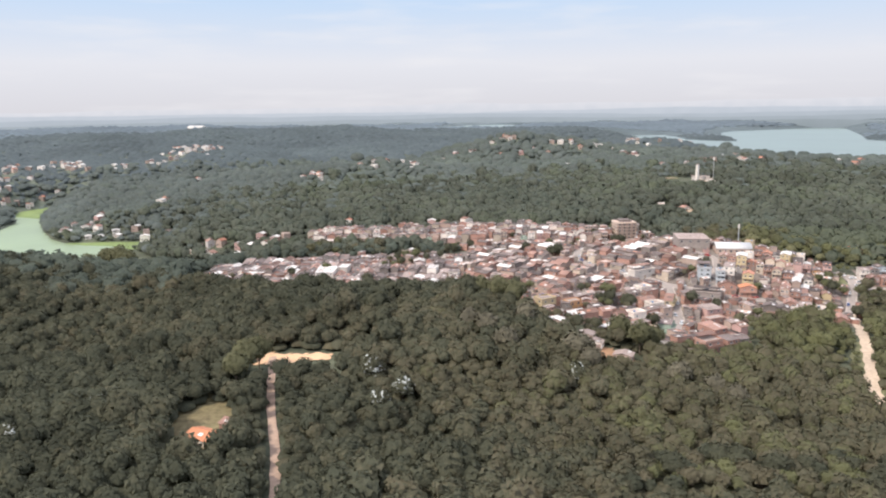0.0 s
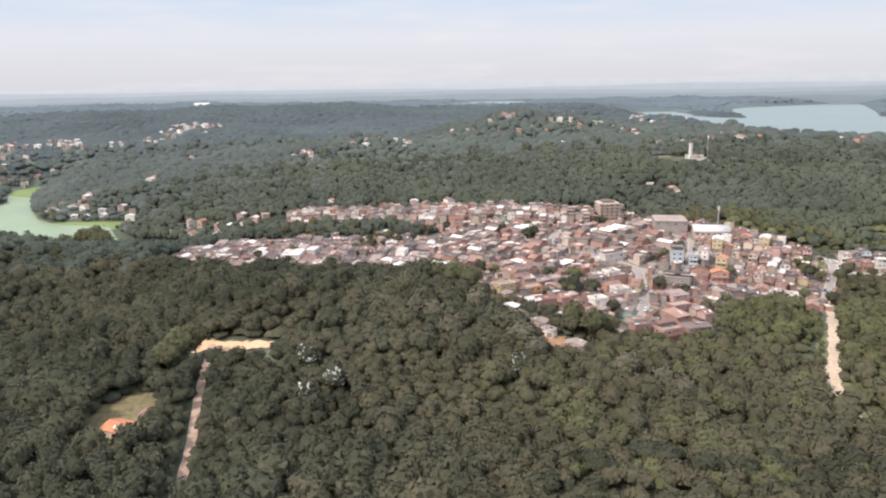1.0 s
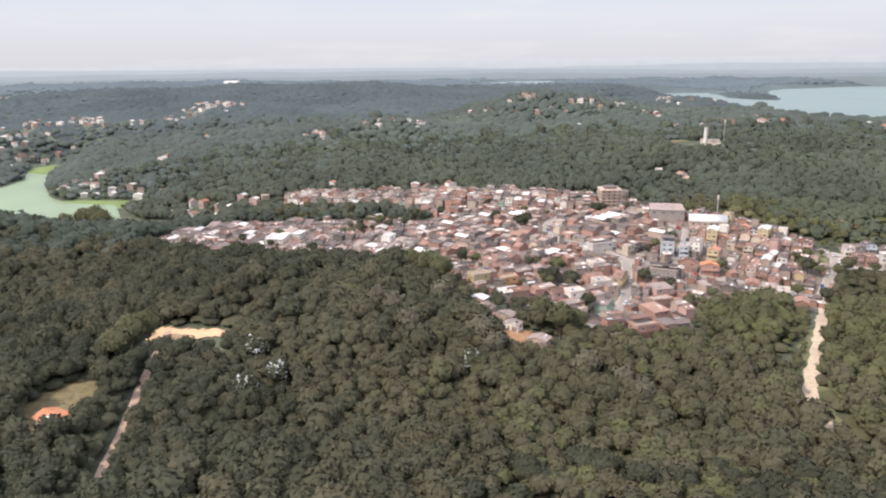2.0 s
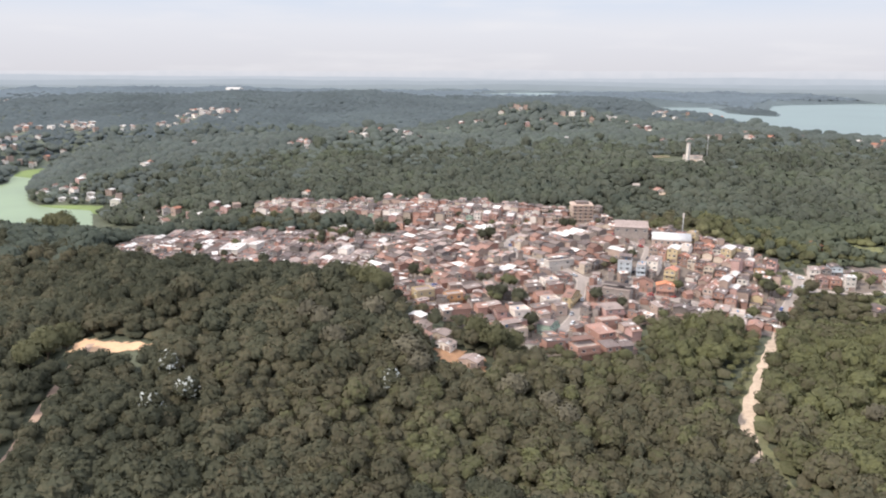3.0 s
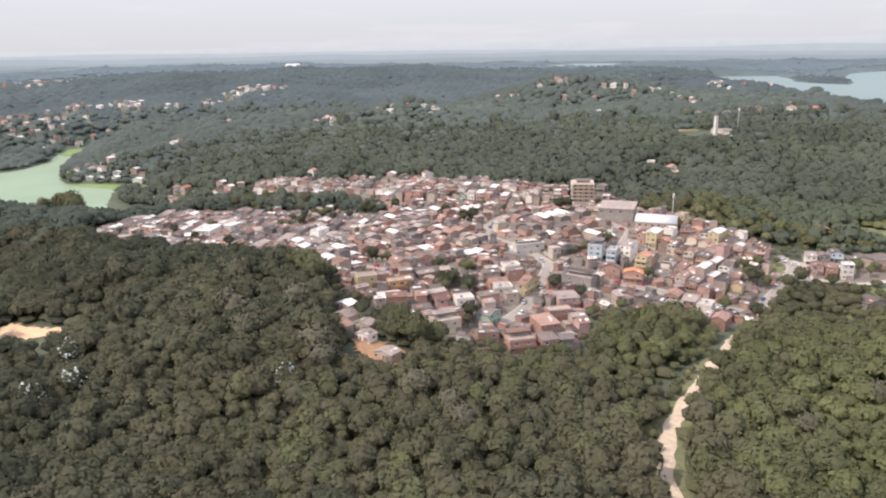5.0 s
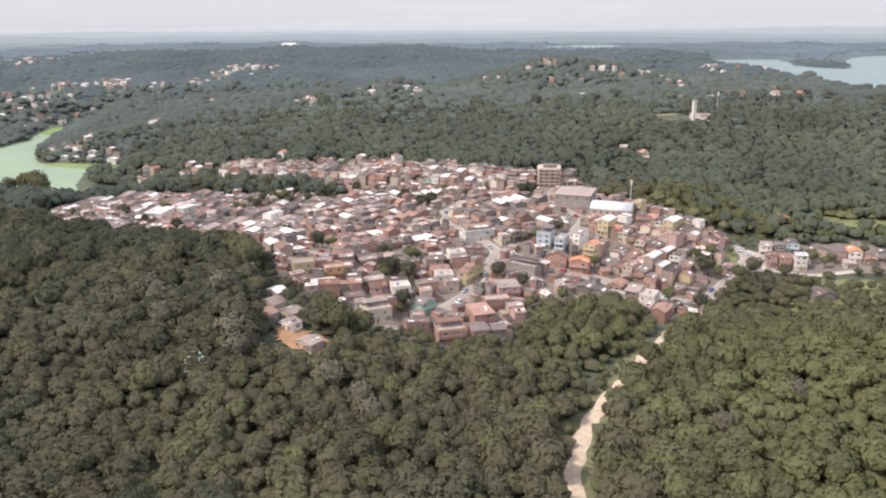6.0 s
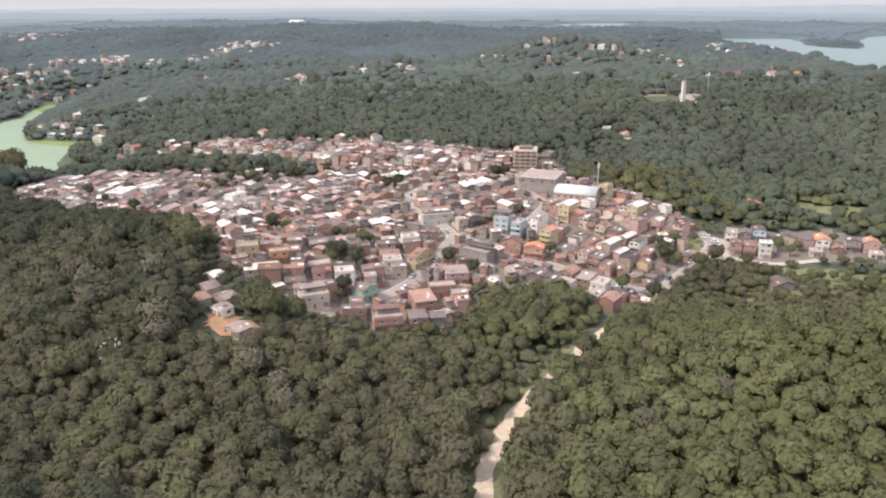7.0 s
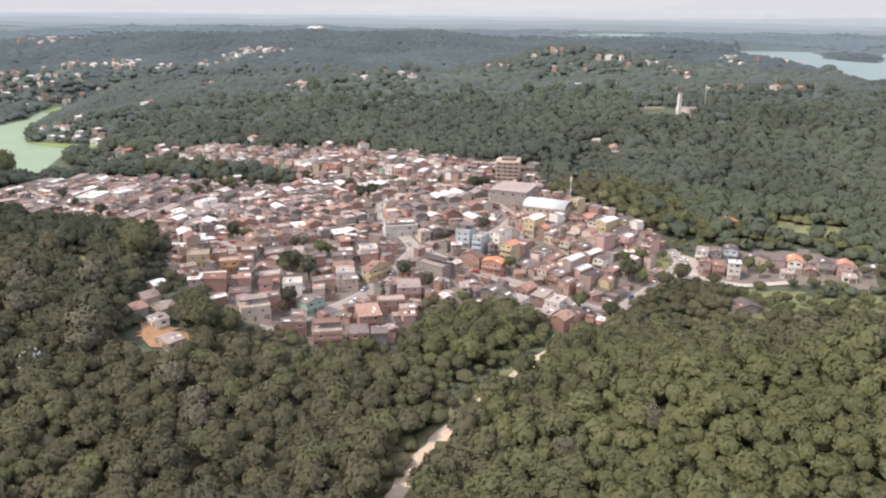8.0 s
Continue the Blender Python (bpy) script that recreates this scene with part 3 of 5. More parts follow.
class Solid:
    """Boxes, rings and extruded outlines gathered into one mesh."""

    def __init__(self):
        self.v, self.f, self.m = [], [], []

    def hexa(self, pts, m=0):
        b = len(self.v)
        self.v += pts
        for q in ((0, 3, 2, 1), (4, 5, 6, 7), (0, 1, 5, 4), (1, 2, 6, 5), (2, 3, 7, 6), (3, 0, 4, 7)):
            self.f.append(tuple(b + i for i in q))
            self.m.append(m)
        return self

    def box(self, x0, y0, z0, x1, y1, z1, m=0):
        return self.hexa([(x0, y0, z0), (x1, y0, z0), (x1, y1, z0), (x0, y1, z0), (x0, y0, z1), (x1, y0, z1), (x1, y1, z1), (x0, y1, z1)], m)

    def tube(self, x, y, z0, z1, r0, r1, n=10, m=0):
        b = len(self.v)
        for z, r in ((z0, r0), (z1, r1)):
            self.v += [(x + r * math.cos(6.2832 * i / n), y + r * math.sin(6.2832 * i / n), z) for i in range(n)]
        for i in range(n):
            self.f.append((b + i, b + (i + 1) % n, b + n + (i + 1) % n, b + n + i))
            self.m.append(m)
        self.f.append(tuple(b + n + i for i in range(n)))
        self.m.append(m)
        return self

    def extrude(self, outline, axis, lo, hi, m=0):
        """An outline of (a, z), anticlockwise, drawn out along x or y."""
        b, n = len(self.v), len(outline)
        for q in (lo, hi):
            self.v += [(p, q, z) if axis == "y" else (q, p, z) for p, z in outline]
        flip = axis == "x"
        for i in range(n):
            q = (b + i, b + (i + 1) % n, b + n + (i + 1) % n, b + n + i)
            self.f.append(q[::-1] if flip else q)
        self.f.append(tuple(b + n + i for i in range(n)) if flip else tuple(b + n + i for i in reversed(range(n))))
        self.f.append(tuple(b + i for i in reversed(range(n))) if flip else tuple(b + i for i in range(n)))
        self.m += [m] * (n + 2)
        return self

    def ring(self, x0, y0, x1, y1, t, z0, z1, m=0):
        """A closed wall round a rectangle."""
        b = len(self.v)
        for z in (z0, z1):
            for e in (0, t):
                self.v += [(x0 + e, y0 + e, z), (x1 - e, y0 + e, z), (x1 - e, y1 - e, z), (x0 + e, y1 - e, z)]
        for i in range(4):
            j = (i + 1) % 4
            self.f += [(b + i, b + j, b + 8 + j, b + 8 + i), (b + 4 + j, b + 4 + i, b + 12 + i, b + 12 + j), (b + 8 + i, b + 8 + j, b + 12 + j, b + 12 + i), (b + j, b + i, b + 4 + i, b + 4 + j)]
            self.m += [m] * 4
        return self

    def mesh(self, name, mats, smooth=False):
        return mesh_from(name, self.v, self.f, mats, smooth, self.m)


def part(name, mesh, parent, label="", at=None):
    """One mesh as a part under a thing or a part."""
    ob = new(name, mesh)
    ob.parent = parent
    if at is not None:
        ob.matrix_basis = at
    if label:
        ob["label"] = label
    return ob


def window_meshes(w, h):
    """Frame with its sill, and pane."""
    s = Solid().ring(-w / 2, 0, w / 2, h, 0.11, -0.05, 0.07)
    s.v = [(x, -z if not (y < 0.01 and z > 0) else -0.17, y) for x, y, z in s.v]
    frame_mesh = s.mesh("window", [M_FRAME])
    return frame_mesh, Solid().box(-w / 2 + 0.1, -0.02, 0.1, w / 2 - 0.1, 0.03, h - 0.1).mesh("pane", [M_PANE])


WIN = [window_meshes(1.3, 1.1), window_meshes(1.8, 1.2), window_meshes(1.0, 1.0)]


def add_window(kind, parent, m):
    ob = part("window", kind[0], parent, "", m)
    part("pane", kind[1], ob, "dark glass pane")
    return ob


DOOR = Solid().extrude([(-0.48, 0), (0.48, 0), (0.48, 2.1), (-0.48, 2.1)], "y", -0.06, 0.04).mesh("door", [M_DOOR])
# roller door of narrow folded slats, one sheet
GATE = Solid().extrude([(0.03, 0)] + [(0.03, 2.3)] + [(-0.05 - 0.05 * (i % 2), 2.3 - i * 0.23) for i in range(11)], "x", -1.3, 1.3).mesh("garage_door", [ROOFS["fibre"]])
TANK = Solid().tube(0, 0, 0, 0.85, 0.55, 0.68, 10).mesh("water_tank", [M_TANK], False)
TANK_LID = Solid().tube(0, 0, 0.853, 1.0, 0.72, 0.45, 10).mesh("lid", [M_TANK], False)

ROOF_WORDS = {"fibre": "grey fibre-cement roof", "dark": "weathered dark sheet roof", "tile": "brown clay-tile roof", "red": "orange clay-tile roof", "orange": "bright orange clay-tile roof", "white": "white metal roof", "slab": "flat concrete roof"}
STOREY_WORDS = {1: "single-storey", 2: "two-storey", 3: "three-storey", 4: "four-storey", 5: "five-storey"}
WALL_WORDS = {"white": "white-rendered", "cream": "cream-rendered", "beige": "beige-rendered", "grey": "bare cement", "brick": "bare brick", "pink": "faded pink", "yellow": "yellow-painted", "orange": "orange-painted", "blue": "pale blue", "green": "pale green"}


def roof_shape(kind, form, w, d, r):
    """The wall's top outline and the roof over a plan w by d, from the wall's top at 0."""
    s, o, t = Solid(), r.uniform(0.25, 0.5), 0.13
    if form == "gable":
        h = w * r.uniform(0.10, 0.17) + (0.5 if kind in ("tile", "red", "orange") else 0)
        k = h / (w / 2)
        a, e = w / 2 + o, -o * k
        s.extrude([(-a, e), (0, h), (a, e), (a, e + t), (0.22, h + t - 0.22 * k), (0.14, h + t + 0.05), (-0.14, h + t + 0.05), (-0.22, h + t - 0.22 * k), (-a, e + t)], "y", -d / 2 - o, d / 2 + o)
        return ("y", [(w / 2, 0), (0, h - 0.01), (-w / 2, 0)]), s
    if form == "mono":
        h = d * r.uniform(0.05, 0.09)
        k = h / d
        p, q = -d / 2 - o, d / 2 + o * 0.6
        s.extrude([(p, -o * k), (q, h + o * 0.6 * k), (q, h + o * 0.6 * k + t), (p, -o * k + t)], "x", -w / 2 - 0.15, w / 2 + 0.15)
        return ("x", [(d / 2, h - 0.01), (-d / 2, -0.01)]), s
    s.box(-w / 2 - 0.2, -d / 2 - 0.2, 0, w / 2 + 0.2, d / 2 + 0.2, 0.16)
    return ("y", [(w / 2, 0), (-w / 2, 0)]), s


def house(w, d, storeys, wall, kind, form, r, windows=True, name="house", extra=True):
    """A town house: front towards -y, built at the origin, with its parts."""
    root = new(name)
    full, oy = d, 0.0
    if extra and windows and d > 8.5 and r.random() < 0.5:
        d = full * r.uniform(0.5, 0.7)
        oy = -(full - d) / 2
        low = max(1, storeys - 1)
        aw, ad, ah = w * r.uniform(0.7, 1.0), full - d, 2.6 * low - r.uniform(0, 0.4)
        ax, ay = (w - aw) / 2 * r.choice([-1, 1]), full / 2 - ad / 2
        k2 = r.choice(["fibre", "dark", "tile", "slab", "white", "fibre", "dark"])
        (axis2, top2), roof2 = roof_shape(k2, "mono" if k2 != "slab" else "slab", aw, ad, r)
        h2, o2 = (aw if axis2 == "y" else ad) / 2, (ad if axis2 == "y" else aw) / 2
        part("annex", Solid().extrude([(-h2, -3.0), (h2, -3.0)] + [(p, z + ah) for p, z in top2], axis2, -o2 + 0.02, o2 - 0.02).mesh("annex", [WALLS[r.choice(["grey", "brick", wall, "beige"])]]), root, "", pose(ax, ay, 0))
        part("annex_roof", roof2.mesh("annex_roof", [ROOFS[k2]]), root, ROOF_WORDS[k2], pose(ax, ay, ah + 0.003))
        add_window(WIN[2], root, pose(ax - aw / 2, ay, 1.0, 0, 0, -90))
    h = 2.85 * storeys
    skip_names = [c.name for c in root.children]
    (axis, top), roof = roof_shape(kind, form, w, d, r)
    half = (w if axis == "y" else d) / 2
    other = (d if axis == "y" else w) / 2
    wall_mesh = Solid().extrude([(-half, -3.0), (half, -3.0)] + [(p, z + h) for p, z in top], axis, -other, other).mesh("wall", [WALLS[wall]])
    part("wall", wall_mesh, root)
    ob = part("roof", roof.mesh("roof", [ROOFS[kind]]), root, ROOF_WORDS[kind], Matrix.Translation((0, 0, h + 0.003)))
    if form == "slab":
        part("parapet", Solid().ring(-w / 2, -d / 2, w / 2, d / 2, 0.14, 0.163, 0.16 + r.uniform(0.35, 0.95)).mesh("parapet", [WALLS[wall]]), ob)
    for k in range(1, storeys):
        if windows:
            part("floor_band", Solid().ring(-w / 2 - 0.08, -d / 2 - 0.08, w / 2 + 0.08, d / 2 + 0.08, 0.085, -0.22, 0).mesh("floor_band", [WALLS["grey" if wall == "brick" else wall]]), root, "", pose(0, 0, 2.85 * k))
    if windows:
        balcony = storeys > 1 and r.random() < 0.55
        for k in range(storeys):
            z = 2.85 * k + 1.0
            if k == 0:
                part("door", DOOR, root, "", pose(w * r.uniform(-0.1, 0.1), -d / 2, 0.02))
                if w > 5.2:
                    part("garage_door", GATE, root, "grey metal roller door", pose(w / 2 - 1.6, -d / 2, 0.02))
                add_window(r.choice(WIN), root, pose(-w / 2 + 1.2, -d / 2, z))
            else:
                n = 2 if w > 4.6 else 1
                for i in range(n):
                    add_window(r.choice(WIN), root, pose((i - (n - 1) / 2) * w * 0.46, -d / 2, z))
                if balcony:
                    y = -d / 2 - 0.09
                    bal = part("balcony", Solid().box(-w / 2, y - 1.1, -0.16, w / 2, y, 0).mesh("balcony", [WALLS[wall]]), root, "", pose(0, 0, 2.85 * k))
                    rail = Solid().ring(-w / 2, y - 1.1, w / 2, y, 0.1, 0.003, 0.95).mesh("railing", [WALLS[wall]])
                    part("railing", rail, bal)
            for sx, turn in ((-1, -90), (1, 90)):
                if r.random() < 0.5:
                    add_window(r.choice(WIN), root, pose(sx * w / 2, r.uniform(-0.3, 0.3) * d, z, 0, 0, turn))
    if extra and form == "slab" and r.random() < 0.4:
        tank = part("water_tank", TANK, root, "round blue plastic water tank", pose(r.uniform(-.3, .3) * w, r.uniform(0, .35) * d, h + 0.17))
        part("lid", TANK_LID, tank)
    if extra and form == "slab" and r.random() < 0.45:
        cw, cd, hh = w * 0.9, d * r.uniform(0.35, 0.6), 2.4
        y0 = d / 2 - 0.3 - cd
        shade = part("terrace_roof", Solid().extrude([(y0 - .4, hh), (y0 + cd + .2, hh + .5), (y0 + cd + .2, hh + .6), (y0 - .4, hh + .1)], "x", -cw / 2 - .3, cw / 2 + .3).mesh("terrace_roof", [ROOFS[r.choice(["fibre", "dark", "tile", "fibre"])]]), root, "sheet roof on posts over the terrace", pose(0, 0, h + 0.165))
        for px in (-cw / 2, cw / 2 - 0.15):
            for py in (y0, y0 + cd - 0.15):
                part("post", POST, shade, "", pose(px, py, 0))
    if form != "slab" and windows:      # odd replaced sheets on the roof
        for _ in range(r.randint(1, 4)):
            sw, sd = r.uniform(0.8, 1.6), r.uniform(1.5, 3.2)
            if form == "gable":
                k = (roof.v[1][2] - roof.v[0][2]) / (roof.v[1][0] - roof.v[0][0])
                x = r.choice([-1, 1]) * w * 0.26
                m = pose(x, r.uniform(-.35, .35) * d, roof.v[1][2] - k * abs(x) + 0.15, 0, math.degrees(math.atan(k)) * (1 if x > 0 else -1), 0)
            else:
                k = (roof.v[1][2] - roof.v[0][2]) / (roof.v[1][1] - roof.v[0][1])
                y = r.uniform(-.3, .3) * d
                m = pose(r.uniform(-.3, .3) * w, y, roof.v[0][2] + k * (y - roof.v[0][1]) + 0.15, math.degrees(math.atan(k)), 0, 0)
            part("roof_sheet", Solid().box(-sw / 2, -sd / 2, 0, sw / 2, sd / 2, 0.03).mesh("roof_sheet", [ROOFS[r.choice(["white", "white", "fibre", "red", "dark"])]]), ob, "odd replaced roof sheet", m)
    if oy:
        for c in root.children[:]:
            if not c.name.startswith("annex") and c.name not in skip_names:
                c.matrix_basis = Matrix.Translation((0, oy, 0)) @ c.matrix_basis
    label = STOREY_WORDS[storeys] + " " + WALL_WORDS[wall] + " house with a " + ROOF_WORDS[kind]
    return tagged(root, label, "house")


POST = Solid().box(0, 0, 0, 0.15, 0.15, 2.42).mesh("post", [WALLS["grey"]])


def weighted(r, table):
    k = r.random() * sum(w for _, w in table)
    for v, w in table:
        k -= w
        if k <= 0:
            return v
    return table[-1][0]


WALL_MIX = [("white", 12), ("cream", 14), ("beige", 22), ("grey", 16), ("brick", 26), ("pink", 10), ("yellow", 1), ("green", 1)]
BRICK_MIX = [("brick", 46), ("beige", 14), ("grey", 14), ("cream", 10), ("white", 10), ("pink", 10)]
ROOF_LOW = [("fibre", 28), ("dark", 40), ("tile", 22), ("white", 9), ("slab", 5), ("red", 2)]
ROOF_TALL = [("slab", 7), ("fibre", 26), ("dark", 34), ("tile", 26), ("white", 11), ("red", 2)]


def make_set(seed, n, widths, depths, storey_mix, walls, roofs, group):
    """n different houses for one quarter; the first use of each is the thing itself, later ones are copies."""
    r = random.Random(seed)
    out = []
    for _ in range(n):
        kind = weighted(r, roofs)
        form = "slab" if kind == "slab" else ("gable" if kind in ("tile", "red") else r.choice(["mono", "gable", "gable"]))
        w, d = r.uniform(*widths), r.uniform(*depths)
        st = weighted(r, storey_mix)
        ob = house(w, d, st, weighted(r, walls), kind, form, r)
        tagged(ob, group=group)
        out.append([ob, w, d, False])
    return out


def put_house(entry, x, y, angle, z=None):
    ob, w, d, used = entry
    m = pose(x, y, gz(x, y) if z is None else z, 0, 0, angle)
    if used:
        ob = copy_thing(ob, m)
    else:
        ob.matrix_basis = m
        entry[3] = True
    HOUSE_SPOTS.append((x, y, max(w, d) * 0.5 + 1.0))
    return ob


class Joined:
    """Far houses gathered into one mesh."""

    def __init__(self):
        self.v, self.f, self.m, self.mats, self.n = [], [], [], [], 0

    def add(self, entry, x, y, angle):
        at = pose(x, y, gz(x, y), 0, 0, angle)
        for o in entry[0].children_recursive:
            m = at @ (o.matrix_basis if o.parent == entry[0] else o.parent.matrix_basis @ o.matrix_basis)
            self.v += [(m @ v.co)[:] for v in o.data.vertices]
            for mt in o.data.materials:
                if mt not in self.mats:
                    self.mats.append(mt)
            for p in o.data.polygons:
                self.f.append(tuple(self.n + i for i in p.vertices))
                self.m.append(self.mats.index(o.data.materials[p.material_index]))
            self.n += len(o.data.vertices)
        HOUSE_SPOTS.append((x, y, max(entry[1], entry[2]) * 0.5 + 1.0))

    def finish(self, name, label):
        ob = new(name, mesh_from(name, self.v, self.f, self.mats, False, self.m))
        return tagged(ob, label, "houses", kind="stuff")


TAKEN = []            # plan of all buildings: x, y, half width, half depth, angle
PLOTS = []            # houses of the quarters, not yet built: entry, x, y, angle


def overlaps(x, y, w, d, a):
    """Whether a plan of w by d, turned by a, touches one that is taken."""
    ca, sa = math.cos(a), math.sin(a)
    pts = [(x + fx * w * ca - fy * d * sa, y + fx * w * sa + fy * d * ca) for fx in (-0.48, 0, 0.48) for fy in (-0.49, -0.25, 0, 0.25, 0.49)]
    for tx, ty, tw, td, ta in TAKEN:
        if abs(tx - x) + abs(ty - y) > 50 + tw + td:
            continue
        c, s = math.cos(ta), math.sin(ta)
        for px, py in pts:
            dx, dy = px - tx, py - ty
            if abs(dx * c + dy * s) < tw and abs(dy * c - dx * s) < td:
                return True
        for fx in (-1, 1):
            for fy in (-1, 0, 1):
                dx, dy = tx + fx * tw * 0.96 * c - fy * td * 0.98 * s - x, ty + fx * tw * 0.96 * s + fy * td * 0.98 * c - y
                if abs(dx * ca + dy * sa) < w / 2 and abs(dy * ca - dx * sa) < d / 2:
                    return True
    return False


def free(x, y, hw, hd, clear=0.2):
    return not overlaps(x, y, 2 * (hw + clear), 2 * (hd + clear), 0.0)


def fill(poly, angle, houses, row, gap, lot, seed, skip=0.03, phase=0.0):
    """Rows of houses over a quarter. angle: where the houses' depth runs; row: a row's depth; gap: the lane after each second row."""
    r = random.Random(seed)
    a = radians(angle)
    vx, vy = math.cos(a), math.sin(a)          # depth
    ux, uy = vy, -vx                           # along the row
    cx = sum(p[0] for p in poly) / len(poly)
    cy = sum(p[1] for p in poly) / len(poly)
    lines = [(s, k / 2) for s, k in zip(STREETS, WIDTHS)] + [(DIRT_ROAD, 4.0)]
    v, k = -220.0 + phase, 0
    while v < 220:
        u = -280.0
        while u < 280:
            e = r.choice(houses)
            w, d = e[1], e[2]
            u += w / 2
            off = r.uniform(-0.6, 0.6)
            x, y = cx + ux * u + vx * (v + off), cy + uy * u + vy * (v + off)
            u += w / 2
            if not inside(poly, np.array([x]), np.array([y]))[0] or r.random() < skip:
                u += 0.5
                continue
            q = np.array([-0.5, 0, 0.5])
            if min(float((line_distance(s, x + vx * q * d, y + vy * q * d)).min()) - hw for s, hw in lines) < 0.7 + w * 0.22:
                continue
            if overlaps(x, y, w, d, a - math.pi / 2):
                continue
            face = angle - 90 + (180 if k % 2 else 0)
            PLOTS.append((e, x, y, face + r.uniform(-4, 4)))
            TAKEN.append((x, y, w / 2, d / 2, a - math.pi / 2))
            u += r.choice([0.1, 0.2, 0.3, 0.8, 1.6])
        v += row + (gap if k % 2 else 0.3)
        k += 1


def single(name, x, y, w, d, h, angle, build, label, category):
    """A building of its own, reserved on the plan."""
    TAKEN.append((x, y, w / 2, d / 2, radians(angle)))
    HOUSE_SPOTS.append((x, y, max(w, d) * 0.55 + 2))
    root = new(name)
    root.matrix_basis = pose(x, y, gz(x, y), 0, 0, angle)
    build(root, w, d, h)
    return tagged(root, label, category)


M_ARCH = mat("weathered_white_metal", (0.50, 0.47, 0.45), 0.55, 0.15, 0.5, 0.1, 0.0, 0.3)


def arched_hall(root, w, d, h):
    s = Solid().box(-w / 2, -d / 2, -3, w / 2, d / 2, h)
    part("wall", s.mesh("wall", [WALLS["beige"]]), root)
    verts, faces, n = [], [], 14
    for t in (0.0, 0.14):
        for i in range(n + 1):
            a = math.pi * i / n
            for x in (-w / 2 - 0.5, w / 2 + 0.5):
                verts.append((x, -math.cos(a) * (d / 2 + 0.4), math.sin(a) * (d * 0.19 + t) + t))
    k = 2 * (n + 1)
    for i in range(n):
        b = 2 * i
        faces += [(b, b + 1, b + 3, b + 2), (k + b, k + b + 2, k + b + 3, k + b + 1), (b, b + 2, k + b + 2, k + b), (b + 1, k + b + 1, k + b + 3, b + 3)]
    part("roof", mesh_from("roof", verts, faces, [M_ARCH], True), root, "white curved metal roof", pose(0, 0, h + 0.003))
    rv, rf = [], []
    for i in range(n + 1):
        a = math.pi * i / n
        rv += [(x, -math.cos(a) * (d / 2 + 0.42 + e), math.sin(a) * (d * 0.19 + 0.14 + e) + 0.14) for x in (-0.1, 0.1) for e in (0.0, 0.1)]
        if i:
            k = 4 * i
            rf += [(k - 4 + p, k - 4 + q, k + q, k + p) for p, q in ((0, 2), (2, 3), (3, 1), (1, 0))]
    rib = mesh_from("rib", rv, rf, [ROOFS["fibre"]])
    top = root.children[-1]
    for i in range(7):
        part("rib", rib, top, "grey roof rib", pose(-w / 2 + 1.5 + i * (w - 3) / 6, 0, 0))
    for x in (-w / 2 + 0.1, w / 2 - 0.1):
        ev = [(x, -math.cos(math.pi * i / n) * d / 2, math.sin(math.pi * i / n) * d * 0.187) for i in range(n + 1)]
        part("end_wall", mesh_from("end_wall", ev, [tuple(range(n + 1))], [WALLS["grey"]]), root, "dark curved end wall", pose(0, 0, h))
    for i in range(6):
        add_window(WIN[1], root, pose(-w / 2 + 2.5 + i * (w - 5) / 5, -d / 2, h - 2.2))


def flat_hall(root, w, d, h):
    part("wall", Solid().box(-w / 2, -d / 2, -3, w / 2, d / 2, h).mesh("wall", [WALLS["grey"]]), root)
    roof = part("roof", Solid().box(-w / 2 - .4, -d / 2 - .4, 0, w / 2 + .4, d / 2 + .4, 0.25).mesh("roof", [ROOFS["fibre"]]), root, "broad grey flat roof with seams", pose(0, 0, h + 0.003))
    seam = Solid().box(-w / 2, -0.06, 0, w / 2, 0.06, 0.1).mesh("seam", [ROOFS["fibre"]])
    for i in range(7):
        part("seam", seam, roof, "", pose(0, -d / 2 + (i + 0.5) * d / 7, 0.253))
    for i in range(4):
        add_window(WIN[1], root, pose(-w / 2 + 2 + i * (w - 4) / 3, -d / 2, h - 2.4))


def flats(root, w, d, h):
    n = int(h / 2.85)
    s = Solid().box(-w / 2, -d / 2, -3, w / 2, d / 2, h)
    part("wall", s.mesh("wall", [WALLS["beige"]]), root)
    for k in range(1, n + 1):
        part("floor_slab", Solid().box(-w / 2 - 1.1, -d / 2 - 1.2, -0.2, w / 2 + 0.2, d / 2 + 0.2, 0).mesh("floor_slab", [WALLS["cream"]]), root, "pale concrete floor slab", pose(0, 0, 2.85 * k))
        for i in range(4):
            add_window(WIN[1], root, pose(-w / 2 + 2 + i * (w - 4) / 3, -d / 2, 2.85 * k - 1.9))
        for i in range(2):
            add_window(WIN[0], root, pose(-w / 2, -d / 4 + i * d / 2, 2.85 * k - 1.9, 0, 0, -90))
    part("roof", Solid().box(-w * 0.3, -d * 0.3, 0, w * 0.3, d * 0.35, 2.2).mesh("roof", [ROOFS["fibre"]]), root, "stair head with grey roof", pose(0, 0, 2.85 * n + 0.003))


def placed(x, y, angle, w, d, storeys, wall, kind, form, seed, label=""):
    """A house singled out from its neighbours."""
    TAKEN.append((x, y, w / 2, d / 2, radians(angle)))
    e = [house(w, d, storeys, wall, kind, form, random.Random(seed)), w, d, False]
    ob = put_house(e, x, y, angle)
    if label:
        ob["label"] = label
    return ob


